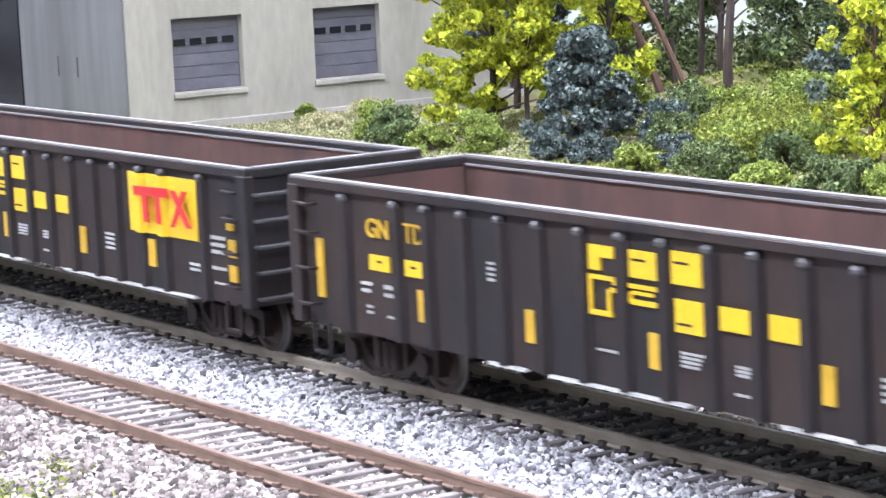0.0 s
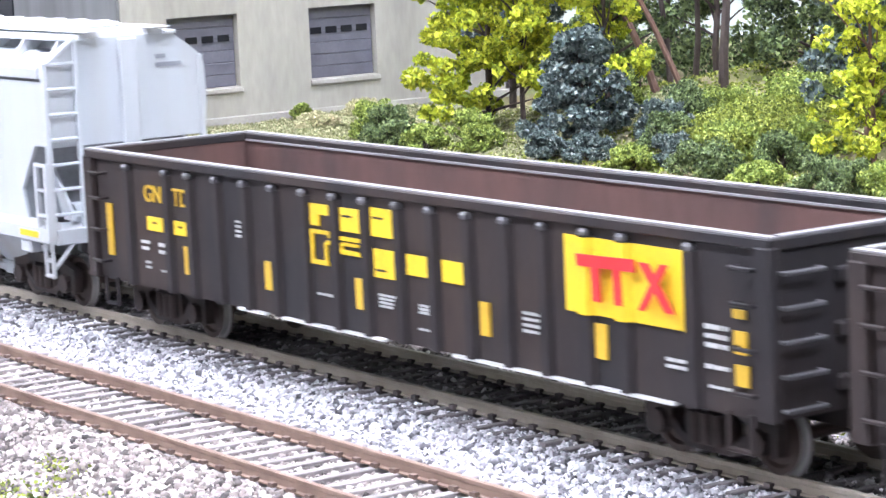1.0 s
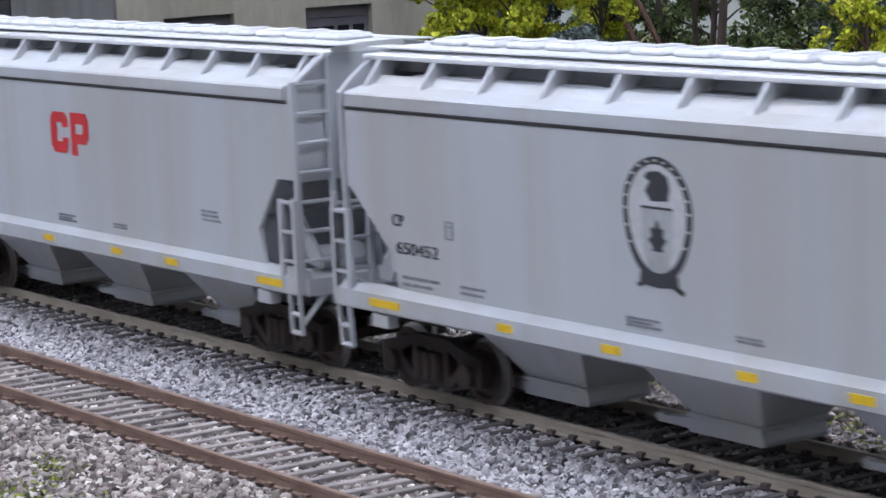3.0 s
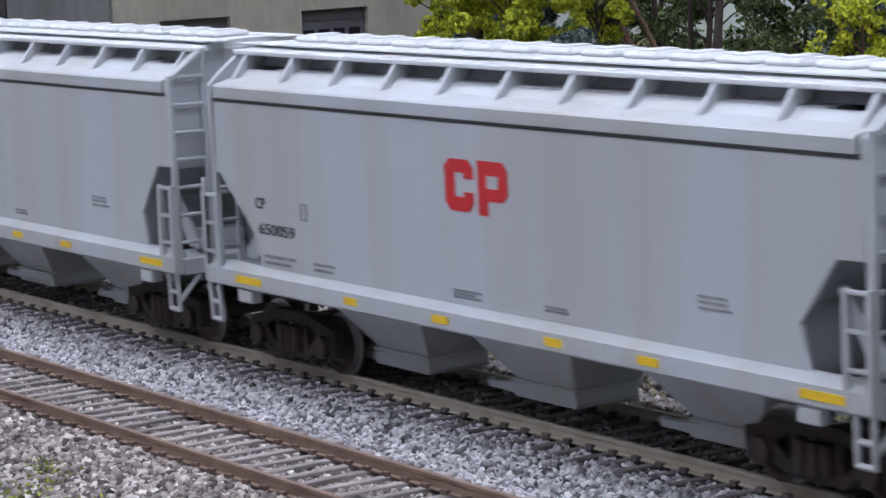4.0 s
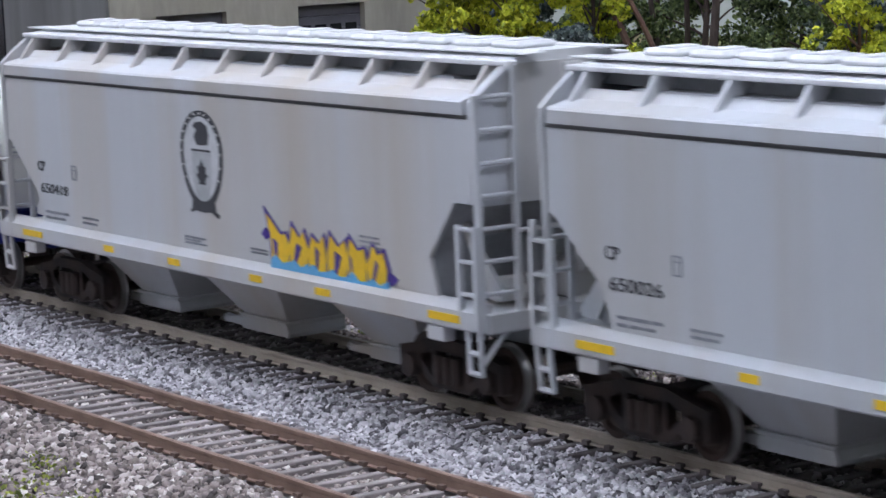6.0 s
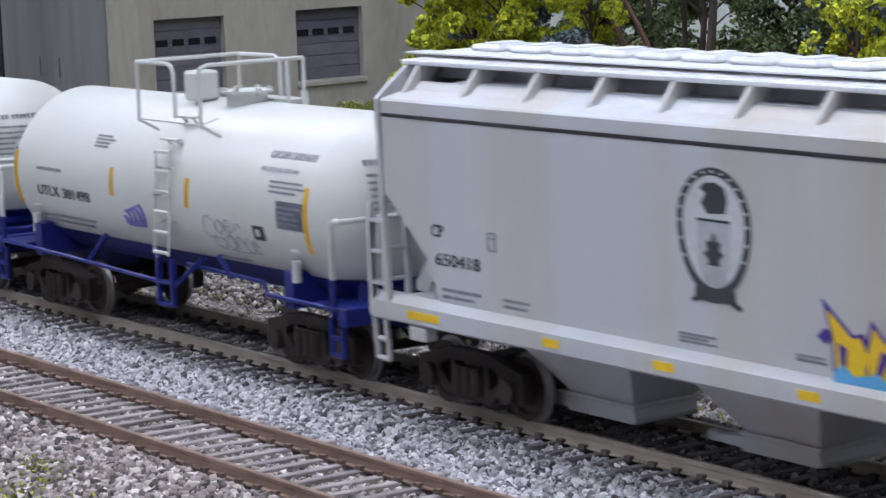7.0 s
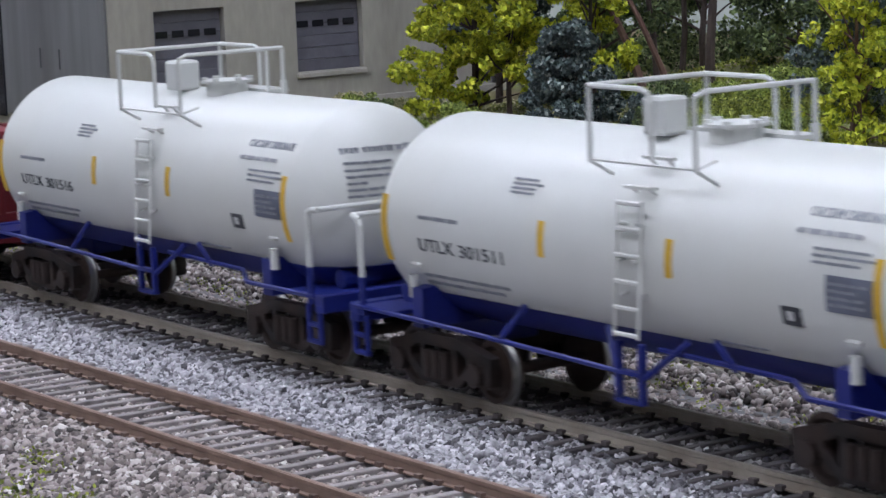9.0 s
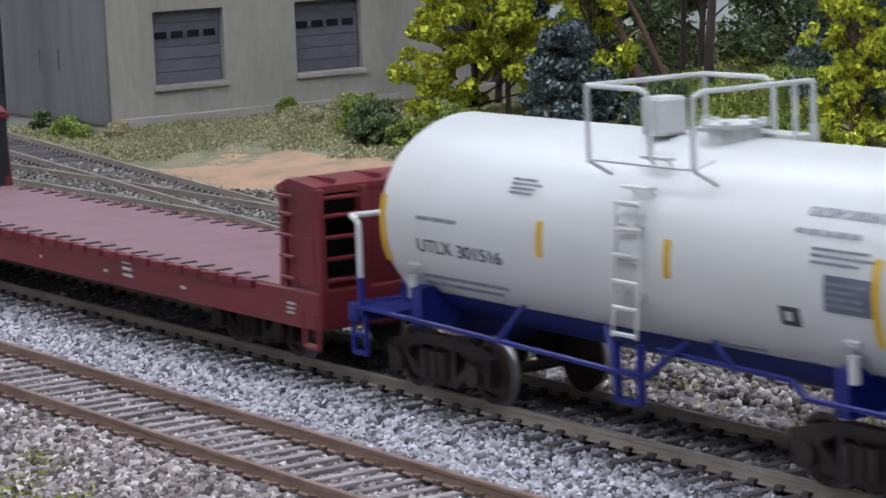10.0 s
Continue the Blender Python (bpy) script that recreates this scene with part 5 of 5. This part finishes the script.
tree("tree", -29.8, 19.9, 5.2, 0.11, cluster(21, 120, 2.05, 0.5, 5.6, 0.30, 0.75, -0.05), 17000, 0.17, LIME, BARK, "small tree with bright yellow-green leaves", 21)
tree("tree", -26.6, 21.4, 4.6, 0.09, cluster(22, 48, 1.15, 1.3, 5.4, 0.28), 5200, 0.165, LIME, BARK, "slim tree with bright yellow-green leaves", 22)
tree("tree", -24.8, 19.2, 2.6, 0.10, cluster(23, 90, 1.95, 0.15, 2.75, 0.27, 0.7, 0.82), 11000, 0.145, SAGE, BARK, "dense blue-green shrub-like tree", 23)
tree("tree", -15.2, 20.0, 4.4, 0.07, cluster(24, 60, 1.45, 0.4, 3.9, 0.24), 4200, 0.16, LIME, REDBARK, "open tree with yellow-green leaves", 24)
tree("tree", -16.3, 21.2, 4.6, 0.07, cluster(25, 60, 1.7, 1.2, 4.8, 0.3), 4200, 0.17, SAGE, BARK, "open tree with grey-green leaves", 25)
tree("tree", -28.4, 20.0, 4.9, 0.08, cluster(26, 60, 1.0, 1.6, 5.4, 0.28, 0.75, 0.0), 7500, 0.17, LIME, BARK, "slim tree with bright yellow-green leaves", 26)
# bare stems in the wood
tree("tree", -29.0, 25.0, 6.0, 0.13, ((-0.9, -0.6, 5.2, 0.6, 0.5), (0.2, -0.9, 5.6, 0.6, 0.5)), 300, 0.2, OLIVE, REDBARK, "leaning tree with reddish bare trunk", 31, (-1.1, -1.6))
tree("tree", -25.4, 23.3, 6.0, 0.10, ((-1.2, -1.6, 4.4, 0.4, 0.3), (-1.9, -2.0, 5.0, 0.5, 0.4)), 200, 0.2, OLIVE, REDBARK, "leaning tree with thin reddish trunk", 32, (-1.45, -2.15))
tree("tree", -26.2, 25.0, 6.5, 0.15, ((0.2, 0.2, 5.6, 0.7, 0.5),), 300, 0.2, DEEP, BARK, "tree with thick dark trunk", 33, (0.1, 0.1))
tree("tree", -31.0, 28.0, 6.2, 0.10, ((0.2, 0.2, 5.2, 0.7, 0.5),), 300, 0.2, DEEP, BARK, "tree with thin dark trunk", 34, (0.1, 0.2))
tree("tree", -30.4, 26.6, 6.2, 0.10, ((0.2, 0.2, 5.2, 0.8, 0.6),), 500, 0.2, OLIVE, BARK, "tree with slender dark trunk", 35, (-0.4, -0.5))
tree("tree", -17.3, 21.8, 5.4, 0.11, ((0.2, 0.2, 4.8, 0.4, 0.4),), 150, 0.2, OLIVE, REDBARK, "tree with bare brown trunk", 36, (-0.05, 0.1))
# the darker wood behind
rw = random.Random(77)
for i, (x, y, w, z0, z1, leaf, n) in enumerate((
        (-34.5, 24.0, 1.6, 1.5, 5.5, SAGE, 3500), (-30.5, 24.5, 1.3, 1.8, 6.0, DEEP, 3000), (-27.0, 29.0, 2.0, 0.5, 6.0, DEEP, 4000), (-21.0, 26.5, 1.8, 0.8, 6.0, DEEP, 4500),
        (-17.8, 25.0, 1.8, 0.8, 6.2, SAGE, 4500), (-18.6, 28.5, 2.2, 0.5, 6.5, DEEP, 4500), (-23.8, 32.0, 2.3, 1.2, 6.5, DEEP, 4000), (-31.5, 33.0, 2.0, 2.0, 6.5, DEEP, 2500),
        (-37.5, 31.0, 2.2, 0.3, 6.0, DEEP, 4000), (-26.0, 36.0, 2.4, 3.0, 7.0, OLIVE, 3000), (-34.5, 37.0, 2.4, 0.3, 6.5, OLIVE, 3500), (-14.0, 25.0, 2.0, 0.3, 6.0, DEEP, 4000),
        (-29.5, 38.5, 2.4, 0.4, 3.4, DEEP, 3000), (-21.0, 38.0, 3.0, 0.2, 7.0, DEEP, 4000), (-42.0, 36.0, 2.5, 0.2, 7.0, DEEP, 3500), (-28.5, 34.0, 1.8, 1.0, 6.5, OLIVE, 3000), (-33.0, 30.5, 1.4, 2.0, 6.0, DEEP, 2600), (-20.4, 31.0, 2.2, 0.8, 6.6, DEEP, 4000), (-25.6, 28.6, 1.6, 3.0, 6.4, SAGE, 2200))):
    tree("tree", x, y, z1 * 0.85, 0.12, cluster(100 + i, 60, w * 1.25, z0, z1, w * 0.24), int(n * 2.6), 0.165, leaf, BARK, {DEEP: "dark green tree in the wood", SAGE: "grey-green tree in the wood", OLIVE: "olive-green tree in the wood"}[leaf], 100 + i)
# undergrowth
for i, (x, y, w, h, leaf, lab) in enumerate((
        (-30.6, 17.1, 1.1, 1.15, DEEP, "round dark green bush on the bank"), (-32.6, 18.0, 0.9, 1.1, OLIVE, "olive-green bush on the bank"), (-27.2, 17.6, 0.95, 1.1, OLIVE, "light olive bush beside the wood"),
        (-20.4, 17.3, 0.75, 0.6, OLIVE, "low light green bush beside the wood"), (-17.9, 17.4, 1.25, 0.85, DEEP, "broad low green bush beside the wood"), (-15.9, 17.2, 0.75, 0.5, OLIVE, "low bright green bush beside the wood"),
        (-16.6, 18.6, 0.95, 0.9, DEEP, "dark green bush beside the wood"), (-14.1, 17.4, 0.85, 0.75, DEEP, "dark green bush beside the wood"), (-13.0, 17.2, 0.85, 0.8, DEEP, "dark green bush beside the wood"), (-21.6, 19.4, 0.95, 1.0, DEEP, "round grey-green bush in the wood"),
        (-20.6, 20.2, 1.5, 0.75, MOSS, "mossy green hummock under the trees"), (-18.4, 20.2, 1.5, 0.75, MOSS, "mossy green hummock under the trees"), (-20.4, 22.8, 1.7, 0.6, MOSS, "mossy green hummock under the trees"), (-22.8, 20.2, 1.0, 1.1, SAGE, "blue-green bush in the wood"),
        (-18.6, 18.6, 1.0, 0.8, MOSS, "mossy green hummock under the trees"), (-22.6, 17.8, 0.8, 0.7, SAGE, "low blue-green bush beside the wood"), (-20.0, 18.2, 0.8, 0.75, SAGE, "low blue-green bush beside the wood"), (-28.6, 17.0, 0.8, 0.7, OLIVE, "low olive bush on the bank"),
        (-24.0, 17.4, 0.8, 0.7, SAGE, "low blue-green bush beside the wood"), (-39.9, 20.1, 0.42, 0.5, OLIVE, "small bright bush at the wall"), (-29.6, 16.6, 0.9, 0.8, DEEP, "dark green bush on the bank"),
        (-38.8, 21.6, 0.8, 0.5, STRAW, "pale straw grass tuft beside the wall"), (-44.3, 14.1, 0.45, 0.6, DEEP, "dark green bush at the wall"), (-42.4, 14.0, 0.6, 0.55, OLIVE, "bright green bush at the wall"),
        (-41.2, 13.9, 0.5, 0.42, OLIVE, "small olive bush at the wall"), (-39.9, 14.4, 0.55, 0.4, STRAW, "straw-coloured bush at the wall"), (-37.2, 19.0, 0.9, 0.35, STRAW, "pale straw grass tuft on the bank"),
        (-35.6, 20.4, 1.0, 0.5, STRAW, "pale straw grass tuft on the bank"),
        (-19.2, 19.3, 1.2, 0.8, OLIVE, "olive-green bush in the wood"), (-17.2, 20.0, 1.1, 0.9, OLIVE, "olive-green bush in the wood"), (-23.6, 21.6, 1.2, 1.2, DEEP, "dark green bush in the wood"), (-22.0, 24.0, 1.4, 1.0, OLIVE, "olive-green bush in the wood"),
        (-18.8, 23.4, 1.3, 0.9, DEEP, "dark green bush in the wood"), (-27.8, 22.6, 1.2, 1.0, OLIVE, "olive-green bush in the wood"), (-11.8, 17.3, 1.0, 0.8, OLIVE, "olive-green bush beside the wood"), (-21.6, 21.8, 1.7, 0.65, MOSS, "mossy green hummock under the trees"), (-24.2, 23.4, 1.3, 0.7, OLIVE, "olive-green bush in the wood"), (-19.6, 24.8, 1.7, 0.7, MOSS, "mossy green hummock under the trees"), (-23.4, 25.6, 1.6, 0.8, DEEP, "dark green bush in the wood"), (-24.4, 28.0, 1.8, 1.6, DEEP, "dark green bush in the wood"), (-21.0, 27.0, 1.8, 1.4, DEEP, "dark green bush in the wood"))):
    bush(x, y, w, h, leaf, lab, 200 + i)


def turf(name, seed, n, x0, x1, y0, y1, ok, size, leaf, label, lift=0.02):
    rng = np.random.default_rng(seed)
    c = [(x, y, height(x, y) + lift, 0.22, 0.07) for x, y in zip(rng.uniform(x0, x1, n), rng.uniform(y0, y1, n)) if ok(x, y)]
    v, f = flakes(rng, c, len(c) * 7, size)
    return tagged(new(name, arrays(name, v, f, leaf)), label=label, category="grass", kind="stuff")


def patch(x, y, s=0.0):
    return noise.noise(Vector((x * 0.45, y * 0.45, 11 + s))) > -0.05


turf("grass_tufts", 51, 24000, -52, -25, 11.6, 25, lambda x, y: y > 11.1 - 0.13 * (x + 30) and not (x < -40.4 and y > 14.4) and not (x > -34 + noise.noise(Vector((x, y, 5))) and y < 15.0 + noise.noise(Vector((x * 0.8, y, 9)))), 0.085, TURF, "scattered green turf on the bank")
turf("straw_tufts", 52, 4200, -52, -12, 10.8, 24, lambda x, y: y > 12.2 - 0.13 * (x + 30) and not (x < -40.4 and y > 14.4) and patch(x, y, 5) and (x < -31 or y > 15), 0.06, STRAW, "dry straw grass on the bank")
turf("forest_litter", 53, 8000, -34, -8, 16.5, 40, lambda x, y: True, 0.10, MOSS, "mossy litter on the forest floor")
turf("green_weeds", 54, 1700, -34, 6, 1.5, 6.4, lambda x, y: noise.noise(Vector((x * 0.8, y * 1.5, 2))) > (0.0 if y < 3.2 else 0.2), 0.06, MOSS, "small weeds between the rear tracks", 0.14)
turf("front_weeds", 55, 420, -5, 0, -8.6, -5.9, lambda x, y: noise.noise(Vector((x * 1.4, y * 1.4, 4))) > 0.12 or y < -6.9, 0.07, MOSS, "small green weeds in the front gravel", 0.13)


# ---- tracks ----
track("main_track", X0 + 2, X1 - 2, RAIL, "weathered main track with dark ties", (-34, 12), 0.455, (-40, 12))
track("rusty_siding", X0 + 2, X1 - 2, RUSTRAIL, "rusty siding with bleached ties in mixed ballast", (-20, 10), 0.42, (-20, 10), P(0, -4.16, 0.03), RUSTRAIL, pale_tie_mesh, RUSTCLIP)
track("rear_track", X0 + 2, X1 - 2, RAIL, "weathered rear track with dark ties", (-40, 8), 0.455, (-40, 8), P(0, 4.3, -0.08))
track("yard_track", -70, 60, RAIL, "weathered yard track with dark ties", (-44, -10), 0.42, (-44, -12), P(0, 7.85, -0.12, 0, 0, 0))
track("diverging_track", -60, 8, RAIL, "weathered yard track that branches off towards the building", (-44, 0), 0.42, (-24, 0), P(-20.0, 7.75, -0.10, 0, 0, -9.4))


# ---- movement ----
SURGE = {10.0: 0.19}                     # a last small surge of the train, in metres


def motions():
    steps = [0.5 * i for i in range(21)]
    for c, x in CARS:
        walk(c, [(t, P(x + run(t) + SURGE.get(t, 0.0), 0, 0)) for t in steps])
    ticks = [i / 30 for i in range(301)]
    spin = [(t, math.degrees(run(t) / WR)) for t in ticks]
    for w, x in WHEELS:
        walk(w, [(t, P(x, 0, WR, 0, a, 0)) for t, a in spin])


motions()
